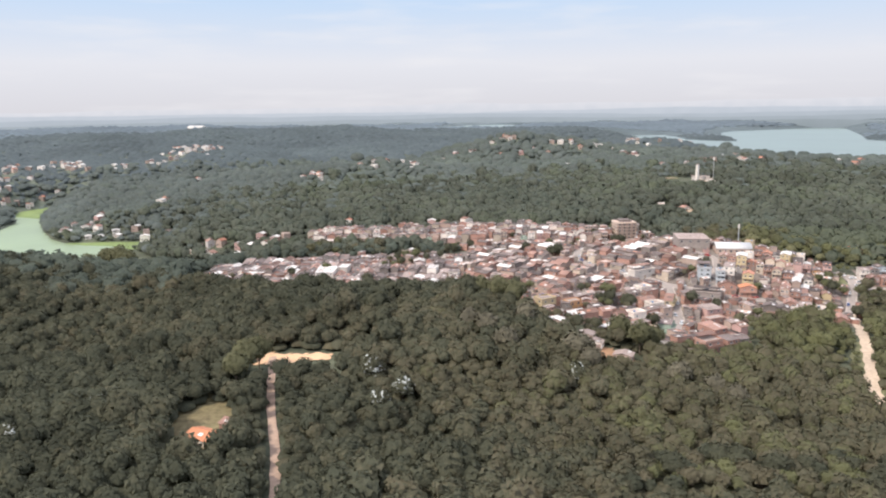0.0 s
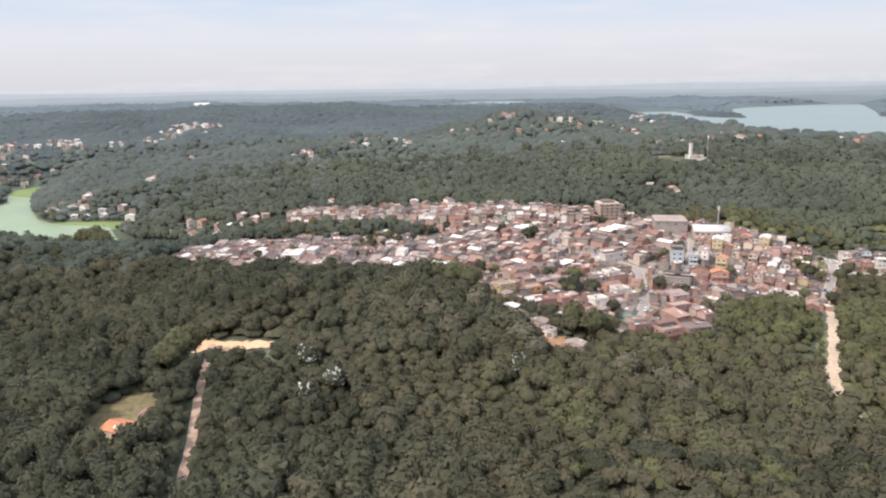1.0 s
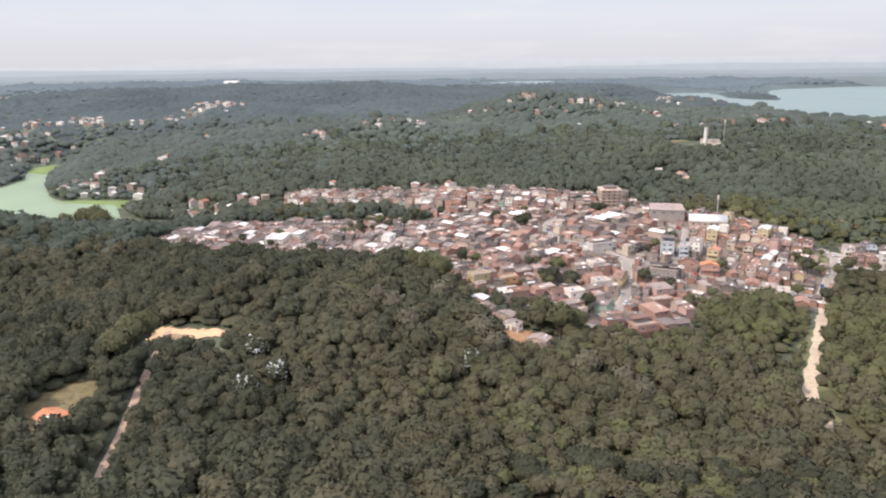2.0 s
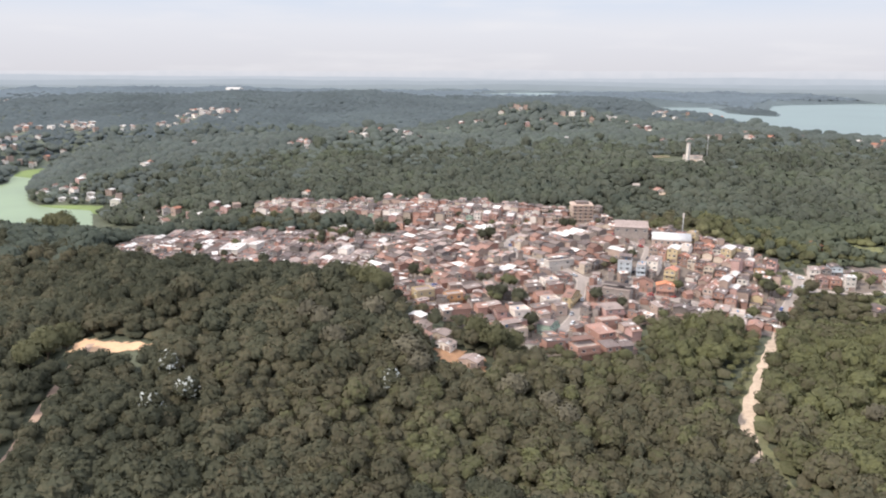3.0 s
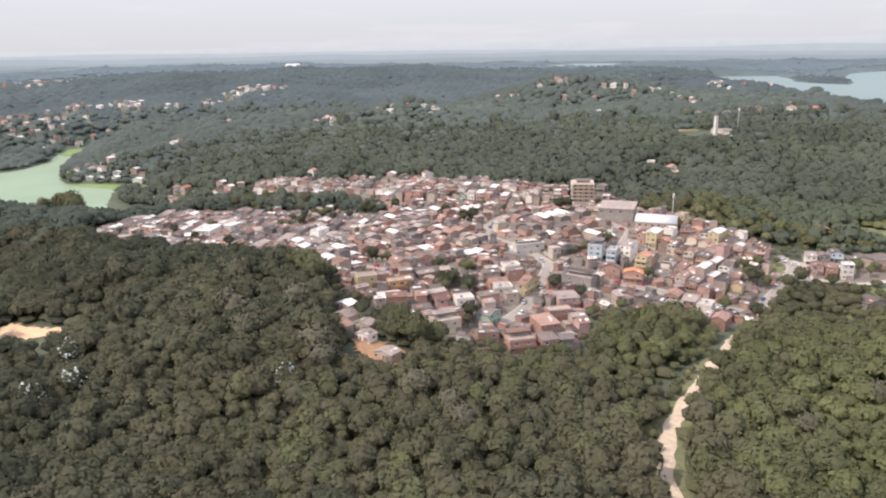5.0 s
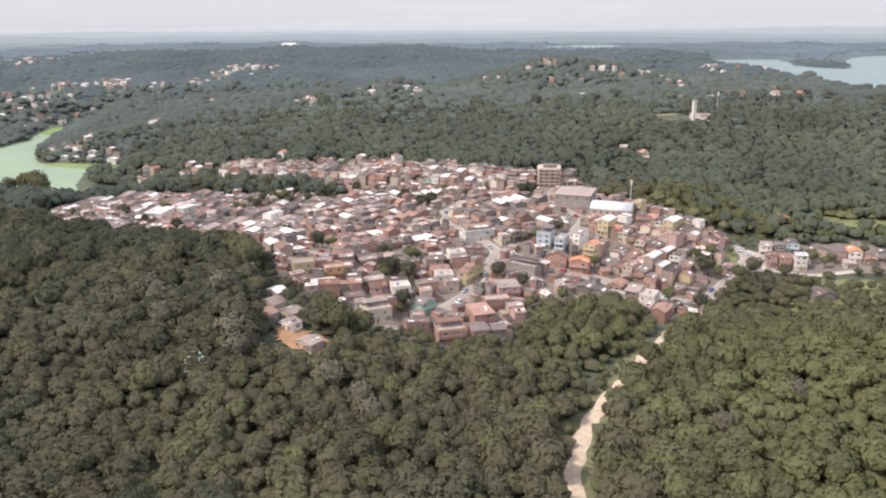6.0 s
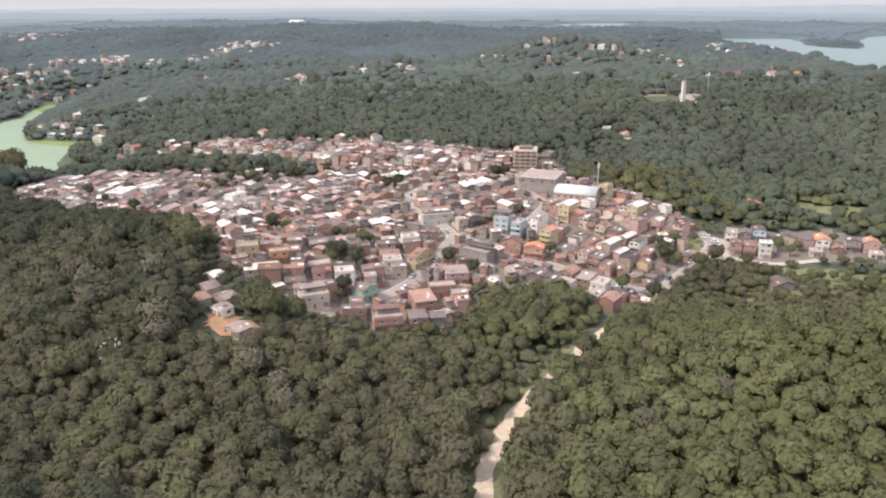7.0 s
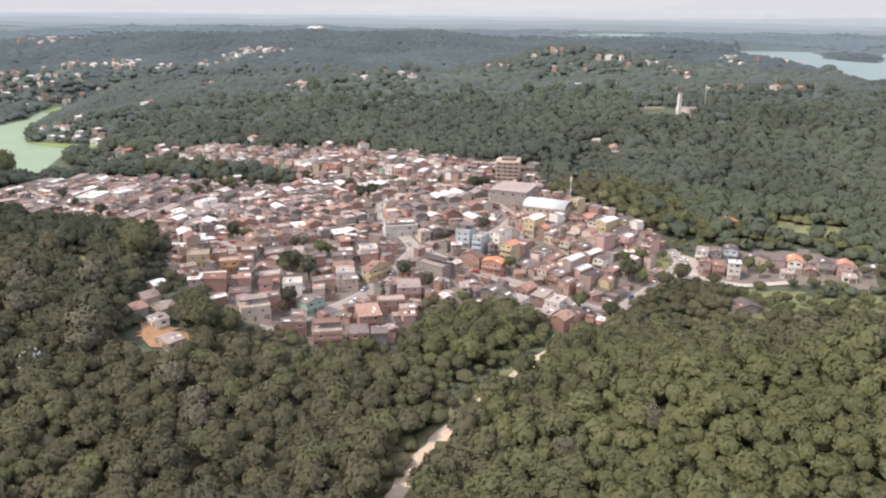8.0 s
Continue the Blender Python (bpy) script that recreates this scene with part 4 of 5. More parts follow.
# ---- buildings that stand out ----
single("sports_hall", 209, 539, 24, 16, 4.6, -10, arched_hall, "long sports hall with a white arched metal roof", "hall")
single("market_hall", 186, 560, 22, 26, 8.0, -8, flat_hall, "large grey hall with a flat dark roof", "hall")
single("apartment_block", 163, 676, 17, 18, 15, 4, flats, "five-storey beige apartment block with open concrete floors", "apartment block")
placed(132, 500, 28, 18, 11, 2, "white", "slab", "slab", 3, "two-storey white corner building with a flat concrete roof")
placed(135, 447, 66, 16, 9, 2, "yellow", "tile", "gable", 4)
placed(172, 489, -12, 8, 9, 3, "blue", "slab", "slab", 5)
placed(181, 484, -14, 5, 9, 3, "blue", "slab", "slab", 6)
placed(190, 492, -24, 6.5, 12, 3, "white", "fibre", "mono", 26)
placed(199, 482, -26, 6.5, 14, 3, "yellow", "red", "gable", 7, "three-storey yellow house with an orange clay-tile roof")
placed(192, 467, -10, 10, 10, 2, "brick", "orange", "gable", 8)
placed(180, 470, -12, 11, 9, 2, "brick", "tile", "gable", 9)
placed(163, 457, -25, 17, 7, 2, "grey", "slab", "slab", 10, "long grey two-storey building with a flat roof")
placed(57, 418, 28, 10, 8, 2, "yellow", "slab", "slab", 11)
placed(72, 405, 30, 12, 9, 1, "white", "white", "mono", 12)
placed(72, 420, 30, 9, 9, 2, "orange", "slab", "slab", 13)
placed(226, 549, -30, 6, 12, 3, "yellow", "slab", "slab", 14)
placed(138, 381, 25, 12, 9, 2, "brick", "slab", "slab", 15)
placed(149, 388, 25, 8, 14, 2, "brick", "dark", "mono", 16)
placed(148, 403, 30, 10, 12, 2, "brick", "tile", "mono", 17)
placed(153, 419, 24, 12, 10, 2, "brick", "slab", "slab", 18)
placed(157, 434, 20, 11, 10, 2, "pink", "fibre", "mono", 19)
placed(104, 384, 35, 12, 9, 2, "cream", "slab", "slab", 20)
placed(120, 402, 62, 10, 11, 2, "green", "dark", "gable", 21)
placed(310, 562, 10, 9, 8, 2, "brick", "orange", "gable", 22, "lone red-brick house with a clay-tile roof among trees")
placed(310, 463, 20, 13, 9, 1, "grey", "dark", "gable", 23, "low grey farm house with a dark roof in the woods")
placed(-89, 260, 62, 9, 11, 1, "cream", "orange", "gable", 24, "country house with a bright orange clay-tile roof in a clearing")
placed(-82, 270, 50, 6, 7, 1, "brick", "tile", "gable", 25)
for i, (x, y, w, d, wall, kind) in enumerate([(61, 372, 9, 7, "beige", "fibre"), (71, 368, 9, 7, "cream", "fibre"), (62, 362, 9, 6, "grey", "tile"), (74, 359, 8, 6, "white", "fibre"), (86, 349, 9, 7, "beige", "fibre"), (58, 383, 8, 6, "beige", "white")]):
    placed(x, y, -25, w, d, 1, wall, kind, "gable", 40 + i)

# ---- the row east of the square ----
for i, (x, y, w, d, st, wall, kind, form) in enumerate([
        (294, 518, 6, 8, 2, "white", "fibre", "mono"), (301, 519, 6, 8, 2, "grey", "dark", "gable"), (308.5, 523, 7, 9, 2, "blue", "dark", "gable"), (295, 507, 6, 8, 2, "pink", "tile", "gable"),
        (301.5, 505, 6, 8, 2, "brick", "tile", "mono"), (308.5, 502, 6, 9, 3, "white", "white", "mono"), (322, 521, 14, 9, 1, "cream", "dark", "gable"), (331, 514, 7, 8, 2, "pink", "dark", "mono"),
        (338.5, 514, 7, 9, 2, "white", "orange", "gable"), (334, 504.5, 6, 6, 1, "white", "fibre", "mono"), (345.5, 509, 6, 7, 1, "brick", "tile", "gable"), (353, 513, 7, 9, 2, "grey", "dark", "gable"),
        (361.5, 511, 7, 8, 2, "pink", "red", "gable"), (362, 502, 6, 6, 1, "white", "fibre", "mono"), (377, 514, 8, 6, 1, "grey", "fibre", "gable")]):
    placed(x, y, -8 + 2 * (i % 3), w, d, st, wall, kind, form, 60 + i)

# ---- the quarters of the town ----
YARDS = [(50, 470, 7, 4), (101, 461, 7, 5), (108, 430, 5, 5), (95, 435, 6, 4), (-26, 586, 8, 4), (8, 602, 8, 5), (258, 490, 4, 7), (-36, 562, 8, 3), (84, 574, 6, 4), (-90, 610, 9, 4), (150, 640, 5, 5)]
for x, y, w, d in YARDS:          # green yards left between the houses
    TAKEN.append((x, y, w, d, 0.0))
G = "houses of the hillside town"
west_set = make_set(1, 20, (5.2, 7.6), (12.5, 15.8), [(1, 9), (2, 2)], WALL_MIX, [("fibre", 30), ("dark", 48), ("tile", 18), ("white", 9), ("slab", 3)], G)
mid_set = make_set(2, 20, (5.6, 8.0), (9.0, 11.4), [(1, 5), (2, 5)], WALL_MIX, ROOF_LOW, G)
east_set = make_set(33, 34, (4.6, 6.4), (10.0, 13.5), [(1, 3), (2, 7), (3, 3)], [("white", 24), ("cream", 20), ("beige", 16), ("grey", 10), ("brick", 18), ("pink", 10), ("yellow", 2), ("orange", 2), ("green", 2)], [("slab", 4), ("fibre", 20), ("dark", 44), ("tile", 28), ("white", 9), ("red", 3)], G)
nose_set = make_set(4, 18, (5.2, 7.6), (8.4, 10.3), [(1, 4), (2, 6)], BRICK_MIX, ROOF_TALL, G)
north_set = make_set(5, 18, (5.0, 7.0), (8.6, 10.8), [(2, 6), (3, 4)], WALL_MIX, ROOF_TALL, G)
fill([(-178, 545), (-150, 512), (-86, 462), (-60, 455), (-30, 470), (2, 468), (10, 520), (14, 598), (-60, 603), (-150, 602), (-180, 580)], 86, west_set, 16.0, 3.0, 6.5, 11)
fill([(4, 466), (30, 442), (60, 452), (90, 478), (128, 500), (104, 530), (100, 560), (104, 634), (36, 636), (18, 600), (12, 520)], -46, mid_set, 11.5, 2.6, 7, 12)
fill([(110, 530), (135, 504), (150, 486), (172, 500), (178, 545), (158, 600), (136, 634), (112, 600), (104, 560)], -52, mid_set, 11.5, 2.6, 7, 13)
fill([(150, 482), (170, 472), (196, 464), (252, 460), (274, 502), (262, 536), (232, 560), (216, 566), (192, 520)], 64, east_set, 14.2, 2.6, 5.5, 14)
fill([(176, 462), (200, 430), (232, 424), (252, 446), (246, 451), (210, 453), (186, 461)], 70, nose_set, 10.5, 3.0, 6, 15)
fill([(86, 386), (120, 378), (134, 370), (162, 384), (168, 424), (164, 456), (150, 470), (140, 476), (100, 472), (66, 446), (62, 410)], 24, nose_set, 10.5, 2.6, 6, 16)
fill([(-132, 714), (-112, 664), (0, 648), (60, 642), (136, 648), (150, 668), (150, 702), (60, 710), (-30, 710)], 80, north_set, 11.0, 3.0, 6, 17, 0.06)
fill([(142, 640), (160, 606), (172, 560), (186, 580), (190, 640), (182, 700), (174, 700), (168, 655)], 70, mid_set, 12.0, 4.0, 7, 18, 0.25)
# sheds and small houses squeezed into what is left
infill_set = make_set(6, 18, (2.6, 4.8), (3.6, 6.6), [(1, 8), (2, 2)], BRICK_MIX, ROOF_LOW, G)
ir = random.Random(21)
core_x, core_y = np.array([ir.uniform(-178, 282) for _ in range(9000)]), np.array([ir.uniform(374, 714) for _ in range(9000)])
good = inside(TOWN, core_x, core_y)
for s, k in zip(STREETS, WIDTHS):
    good &= line_distance(s, core_x, core_y) > k / 2 + 2.6
for x, y in zip(core_x[good].tolist(), core_y[good].tolist()):
    e = ir.choice(infill_set)
    angle = ir.choice([86, 64, -46, 24]) + ir.choice([0, 90])
    if not overlaps(x, y, e[1], e[2], radians(angle)) and not overlaps(x, y, 1.0, 1.0, 0.0):
        PLOTS.append((e, x, y, angle))
        TAKEN.append((x, y, e[1] / 2, e[2] / 2, radians(angle)))
# the quarters nearest the wood are single houses, those behind are joined
PLOTS.sort(key=lambda p: math.hypot(p[1] - 190, p[2] - 330))
town_rest = Joined()
for i, (e, x, y, ang) in enumerate(PLOTS):
    if i < 300:
        put_house(e, x, y, ang)
    else:
        town_rest.add(e, x, y, ang)
town_rest.finish("town_houses", "crowded small houses with grey, brown and white roofs")
for e in west_set + mid_set + east_set + nose_set + north_set + infill_set:
    if not e[3]:
        for o in [*e[0].children_recursive, e[0]]:
            bpy.data.objects.remove(o)

# ---- scattered houses on the hills ----
FARM = "scattered houses on the wooded hills"
far_set = []
fr = random.Random(9)
for _ in range(16):
    w, d = fr.uniform(6, 10), fr.uniform(6, 9)
    kind = weighted(fr, [("red", 2), ("tile", 4), ("white", 9), ("fibre", 5), ("slab", 3)])
    ob = house(w, d, fr.choice([1, 2, 2]), weighted(fr, [("white", 10), ("cream", 4), ("pink", 3), ("beige", 4), ("grey", 2)]), kind, "slab" if kind == "slab" else "gable", fr, windows=False, extra=False)
    part("door", DOOR, ob, "", pose(0, -d / 2, 0.02))
    add_window(WIN[1], ob, pose(-w / 4, -d / 2, 1.0))
    tagged(ob, group=FARM)
    far_set.append([ob, w, d, False])
hill_houses = Joined()
VIEWS = []            # houses with an open slope below them
for x, y, sx, sy, n in CLUSTERS + CLUSTERS2:
    for _ in range(int(n * 1.9)):
        hx, hy = x + fr.gauss(0, sx * 0.65), y + fr.gauss(0, sy * 0.9)
        if not free(hx, hy, 4.5, 4.5, 0.5) or gz(hx, hy) < WATER + 1:
            continue
        TAKEN.append((hx, hy, 4.5, 4.5, 0.0))
        hill_houses.add(fr.choice(far_set), hx, hy, fr.uniform(-35, 35))
        if fr.random() < 0.36:
            VIEWS.append((hx, hy))
hill_houses.finish("hill_houses", "scattered white and red-roofed houses on wooded hills")
for e in far_set:
    for o in [*e[0].children_recursive, e[0]]:
        bpy.data.objects.remove(o)


def long_shed(root, w, d, h):
    (axis, top), roof = roof_shape("white", "gable", w, d, random.Random(2))
    part("wall", Solid().extrude([(-w / 2, -3.0), (w / 2, -3.0)] + [(p, z + h) for p, z in top], "y", -d / 2, d / 2).mesh("wall", [WALLS["white"]]), root)
    part("roof", roof.mesh("roof", [ROOFS["white"]]), root, "white metal roof", pose(0, 0, h + 0.003))


single("shed", 0, 1215, 12, 34, 4.5, 30, long_shed, "long white shed on the far hillside", "shed")
single("warehouse", -856, 2654, 24, 60, 8, 70, long_shed, "large white warehouse far off", "warehouse")
single("school", 398, 1150, 16, 40, 6, 80, long_shed, "long white school building on the hill", "school")

# ---- water tower on the hill ----
TX, TY = 292, 868
tower = new("water_tower")
tower.matrix_basis = pose(TX, TY, gz(TX, TY))
part("shaft", Solid().tube(0, 0, -2, 19, 2.2, 2.1, 18).mesh("shaft", [WALLS["white"]], False), tower, "white cylindrical concrete shaft")
part("cap", Solid().tube(0, 0, 19, 20.0, 2.4, 1.6, 18).mesh("cap", [WALLS["grey"]], False), tower, "grey concrete cap")
part("ladder", Solid().box(-0.3, -2.5, 0, 0.3, -2.4, 19).mesh("ladder", [M_STEEL]), tower, "steel ladder")
tagged(tower, "tall white cylindrical water tower on a wooded hill", "water tower")
HOUSE_SPOTS.append((TX, TY, 9))
for i, (x, y, w, d, h) in enumerate([(300, 880, 20, 7, 4), (270, 905, 20, 0.5, 1.4), (306, 862, 10, 7, 3.5)]):
    ob = single("service_building" if i != 1 else "boundary_wall", x, y, w, max(d, 1), h, -20, (lambda root, w, d, h: (part("wall", Solid().box(-w / 2, -d / 2, -2, w / 2, d / 2, h).mesh("wall", [WALLS["beige" if h < 3 else "white"]]), root), part("roof", Solid().box(-w / 2 - .3, -d / 2 - .3, 0, w / 2 + .3, d / 2 + .3, .2).mesh("roof", [ROOFS["slab"]]), root, "", pose(0, 0, h + 0.003)))), "pale low concrete building beside the water tower" if i != 1 else "long pale boundary wall beside the water tower", "building" if i != 1 else "wall")


# ---- masts ----
def mast(x, y, h):
    root = new("antenna_mast")
    root.matrix_basis = pose(x, y, gz(x, y))
    part("pole", Solid().tube(0, 0, -1, h, 0.45, 0.3, 8).mesh("pole", [M_STEEL]), root)
    part("antenna", Solid().ring(-0.6, -0.6, 0.6, 0.6, 0.2, h - 3, h).mesh("antenna", [WALLS["white"]]), root, "pale panel antennas")
    HOUSE_SPOTS.append((x, y, 3))
    return tagged(root, "slim grey telecom mast", "mast")


mast(220, 556, 19)
mast(316, 884, 24)

# ================= cars =================


def car(paint, label):
    root = new("car")
    s = Solid().hexa([(-0.85, -2.1, 0.35), (0.85, -2.1, 0.35), (0.85, 2.1, 0.35), (-0.85, 2.1, 0.35), (-0.82, -2.05, 0.9), (0.82, -2.05, 0.85), (0.82, 2.05, 0.9), (-0.82, 2.05, 0.9)])
    part("body", s.mesh("body", [paint]), root)
    s = Solid().hexa([(-0.78, -1.1, 0.9), (0.78, -1.1, 0.9), (0.78, 1.7, 0.9), (-0.78, 1.7, 0.9), (-0.62, -0.5, 1.42), (0.62, -0.5, 1.42), (0.62, 1.2, 1.42), (-0.62, 1.2, 1.42)])
    part("window", s.mesh("window", [M_PANE]), root, "dark car windows")
    part("roof", Solid().box(-0.62, -0.5, 1.424, 0.62, 1.2, 1.47).mesh("roof", [paint]), root)
    for sx in (-0.8, 0.8):
        for sy in (-1.3, 1.3):
            part("wheel", Solid().tube(0, 0, -0.1, 0.1, 0.32, 0.32, 10).mesh("wheel", [M_TYRE]), root, "", pose(sx, sy, 0.32, 0, 90, 0))
    return tagged(root, label, "car", "cars parked in the streets")


cars = [[car(p, n + " parked car on the street"), False] for p, n in zip(PAINTS, ("white", "silver-grey", "red", "black", "dark blue"))]
kr = random.Random(5)
for line in [MAIN_STREET, LOWER_STREET, RISE_STREET, MID_STREET, WEST_STREET, UPPER_STREET]:
    for (ax, ay), (bx, by) in zip(line, line[1:]):
        length = math.hypot(bx - ax, by - ay)
        q = kr.uniform(3, 14)
        while q < length - 3:
            k, side = q / length, kr.choice([-1.8, 1.8])
            x, y = ax + (bx - ax) * k - (by - ay) / length * side, ay + (by - ay) * k + (bx - ax) / length * side
            m = pose(x, y, gz(x, y) + 0.5, 0, 0, math.degrees(math.atan2(by - ay, bx - ax)) - 90)
            e = kr.choice(cars)
            if e[1]:
                copy_thing(e[0], m)
            else:
                e[0].matrix_basis, e[1] = m, True
            q += kr.uniform(8, 30)
for i, (x, y) in enumerate([(-80, 281), (-79, 285), (283, 503), (287, 508), (285, 514)]):
    e = cars[i % 2]
    m = pose(x, y, gz(x, y) + 0.55, 0, 0, 20 * i)
    if e[1]:
        copy_thing(e[0], m)
    else:
        e[0].matrix_basis, e[1] = m, True

# ================= woods =================


def clear_of(x, y, margin):
    """True where a tree may stand."""
    ok = ground(x, y) > WATER + 0.8
    for lake, _, level in LAKES:
        ok &= ~inside(lake, x, y)
        if level > 0:          # bare banks round the reservoir
            ok &= line_distance(lake, x, y, True) > np.where(y > 2250, 55, np.where(y > 1700, 16, 10))
    for line, w in [(TRACK, 4.2), (ROW_STREET, 5.0)]:
        ok &= line_distance(line, x, y) > w
    # the dirt road: open to its west side above, with a grass verge on its east side below
    west = x < np.interp(y, [p[1] for p in DIRT_ROAD[::-1]], [p[0] for p in DIRT_ROAD[::-1]])
    d = line_distance(DIRT_ROAD[:5], x, y)
    ok &= d > np.where(west, 5.8, 3.6)
    d = line_distance(DIRT_ROAD[4:], x, y)
    ok &= d > np.where(west, 5.2, np.where(y > 322, 4.2, 8.4))
    for poly in (TOWN, EAST_ROW):
        ok &= ~inside(poly, x, y)
    for poly in OPEN:
        ok &= ~inside(poly, x, y)
    for hx, hy in VIEWS:
        d = math.hypot(hx - 130, hy - 60)
        ux, uy = (hx - 130) / d, (hy - 60) / d
        along, across = (x - hx) * ux + (y - hy) * uy, np.abs((x - hx) * uy - (y - hy) * ux)
        ok &= ~((along > -(6 + d * 0.008)) & (along < 4) & (across < 6.0))
    for hx, hy, r in HOUSE_SPOTS:
        ok &= (x - hx) ** 2 + (y - hy) ** 2 > (r + margin) ** 2
    return ok


OPEN = [[(-91, 313), (-46, 315), (-47, 342), (-91, 346)], [(-107, 278), (-100, 294), (-88, 290), (-78, 265), (-80, 242), (-100, 242)], [(72, 334), (98, 334), (98, 361), (66, 361)],
        [(-277, 655), (-190, 632), (-180, 650), (-268, 695)], [(255, 925), (290, 897), (308, 882), (306, 842), (284, 832), (258, 858), (248, 900)], [(318, 470), (345, 476), (340, 488), (312, 484)],
        [(-5, 393), (20, 372), (28, 384), (5, 404)], [(325, 560), (380, 555), (400, 575), (340, 585)], [(276, 494), (292, 494), (292, 522), (276, 522)]]


def seen_side(x, y):
    """The stretch of the plan that lies ahead of the path; past it only open land."""
    return (x > np.minimum(-0.62 * y, 255 - 0.98 * (y - 111)) - 40) & (x < np.maximum(280 + 0.34 * (y - 111), 50 + 0.56 * y) + 40)


def low_growth(x, y):
    """Scrub instead of tall trees on the open slopes below the hill houses."""
    low = np.ones(len(x))
    for hx, hy in VIEWS:
        d = math.hypot(hx - 130, hy - 60)
        ux, uy = (hx - 130) / d, (hy - 60) / d
        along, across = (x - hx) * ux + (y - hy) * uy, np.abs((x - hx) * uy - (y - hy) * ux)
        low = np.where((along > -(40 + d * 0.07)) & (along < 6) & (across < 9), 0.5 if hy < 950 else 0.8, low)
    edge = np.minimum(line_distance(TOWN, x, y, True), line_distance(EAST_ROW, x, y, True))
    west = np.interp(y, [p[1] for p in DIRT_ROAD[::-1]], [p[0] for p in DIRT_ROAD[::-1]]) - x
    low = np.where((west > 0) & (west < 17) & (y > 345) & (y < 460), np.minimum(low, 0.5), low)
    low = np.where(inside([(262, 432), (300, 424), (372, 446), (384, 500), (290, 498), (270, 470)], x, y), np.minimum(low, 0.55), low)
    return low * np.where(edge < 14, 0.62, 1.0)


def plant(name, x, y, protos, width, material, label, height=0.95, lift=0.55, stem=2.0, calm=0.0, rise=2.0):
    """Many crowns in one mesh."""
    z = ground(x, y)
    low = low_growth(x, y)
    VV, FF, TT, NN, base = [], [], [], [], 0
    which = trng.randint(len(protos), size=len(x))
    turn = trng.uniform(0, 6.283, len(x))
    patchy = 0.5 + 0.5 * np.sin(x / 31 + np.sin(y / 23) * 2) * np.sin(y / 37 + 1)
    broad = 0.5 + 0.5 * np.sin(x / 83 + 1.3 * np.sin(y / 61)) * np.cos(y / 97 + x / 140)
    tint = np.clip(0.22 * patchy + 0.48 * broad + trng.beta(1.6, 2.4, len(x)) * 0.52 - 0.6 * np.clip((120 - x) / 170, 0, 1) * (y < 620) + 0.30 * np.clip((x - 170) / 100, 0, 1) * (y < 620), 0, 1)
    swell = 0.5 + 0.5 * np.sin(x / 15 + 2 * np.sin(y / 27)) * np.sin(y / 12 + 1.6 * np.sin(x / 21))
    for k, (pv, pf, pn) in enumerate(protos):
        s = which == k
        if not s.any():
            continue
        c, sn = np.cos(turn[s])[:, None], np.sin(turn[s])[:, None]
        w = (width[s] * (0.4 + 0.6 * low[s]))[:, None]
        h = w * height * (trng.uniform(0.84, 1.14, (s.sum(), 1)) + 0.36 * swell[s][:, None]) * low[s][:, None] ** 0.4
        X = (pv[None, :, 0] * c - pv[None, :, 1] * sn) * w + x[s][:, None]
        Y = (pv[None, :, 0] * sn + pv[None, :, 1] * c) * w + y[s][:, None]
        Z = pv[None, :, 2] * h + (z[s][:, None] + lift * h + (stem + rise * swell[s][:, None]) * low[s][:, None])
        V = np.stack([X, Y, Z], -1).reshape(-1, 3)
        F = (pf[None] + (np.arange(s.sum()) * len(pv))[:, None, None]).reshape(-1, 3) + base
        VV.append(V)
        NX = pn[None, :, 0] * c - pn[None, :, 1] * sn
        NY = pn[None, :, 0] * sn + pn[None, :, 1] * c
        nn = np.stack([NX, NY, np.broadcast_to(pn[None, :, 2], NX.shape)], -1).reshape(-1, 3) * (1 - calm) + np.array([0, 0, calm])
        NN.append(nn / np.linalg.norm(nn, axis=1, keepdims=True))
        FF.append(F)
        mottle = np.repeat(np.random.RandomState(k).uniform(-0.16, 0.16, len(pv) // 3 + 1), 3)[:len(pv)]
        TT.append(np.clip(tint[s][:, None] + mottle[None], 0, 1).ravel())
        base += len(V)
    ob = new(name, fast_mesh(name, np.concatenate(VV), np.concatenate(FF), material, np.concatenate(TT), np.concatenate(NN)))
    return tagged(ob, label, "woodland", kind="stuff")


# single trees that the camera passes: trunk and crown of their own
def tree_kind(seed, width, material, label, name="tree", height=0.95):
    pv, pf, pn = NEAR[seed % len(NEAR)] if width < 8.2 else dome_crown(200 + seed, 14, ICO1, 420, 0.050, 0.5, 0.84, (0.84, 1.10), 0.5)
    h = width * height
    trunk_h = 2.0 + 0.25 * h
    me = fast_mesh("crown", pv * np.array([width, width, h]) + np.array([0, 0, 0.55 * h + 2.0]), pf, material, np.full(len(pv), (seed * 0.37) % 1.0), pn)
    root = new(name)
    part("trunk", trunk_mesh("trunk", trunk_h, 0.03 * width + 0.06, width * 0.22, seed), root)
    part("crown", me, root)
    return [tagged(root, label, "tree", "broadleaf trees of the wood"), False]


def put_tree(kind, x, y, size=1.0, angle=0.0):
    m = pose(x, y, gz(x, y), 0, 0, angle) @ Matrix.Scale(size, 4)
    if kind[1]:
        ob = copy_thing(kind[0], pose(0, 0, 0))
        ob.matrix_basis = m
    else:
        kind[0].matrix_basis, kind[1] = m, True


kinds = [tree_kind(i, w, M_LEAF, "broadleaf tree with a dense dark green crown" if i % 2 else "broadleaf tree with a lighter green crown") for i, w in enumerate((7.0, 8.0, 6.0, 9.0, 7.5, 6.5))]
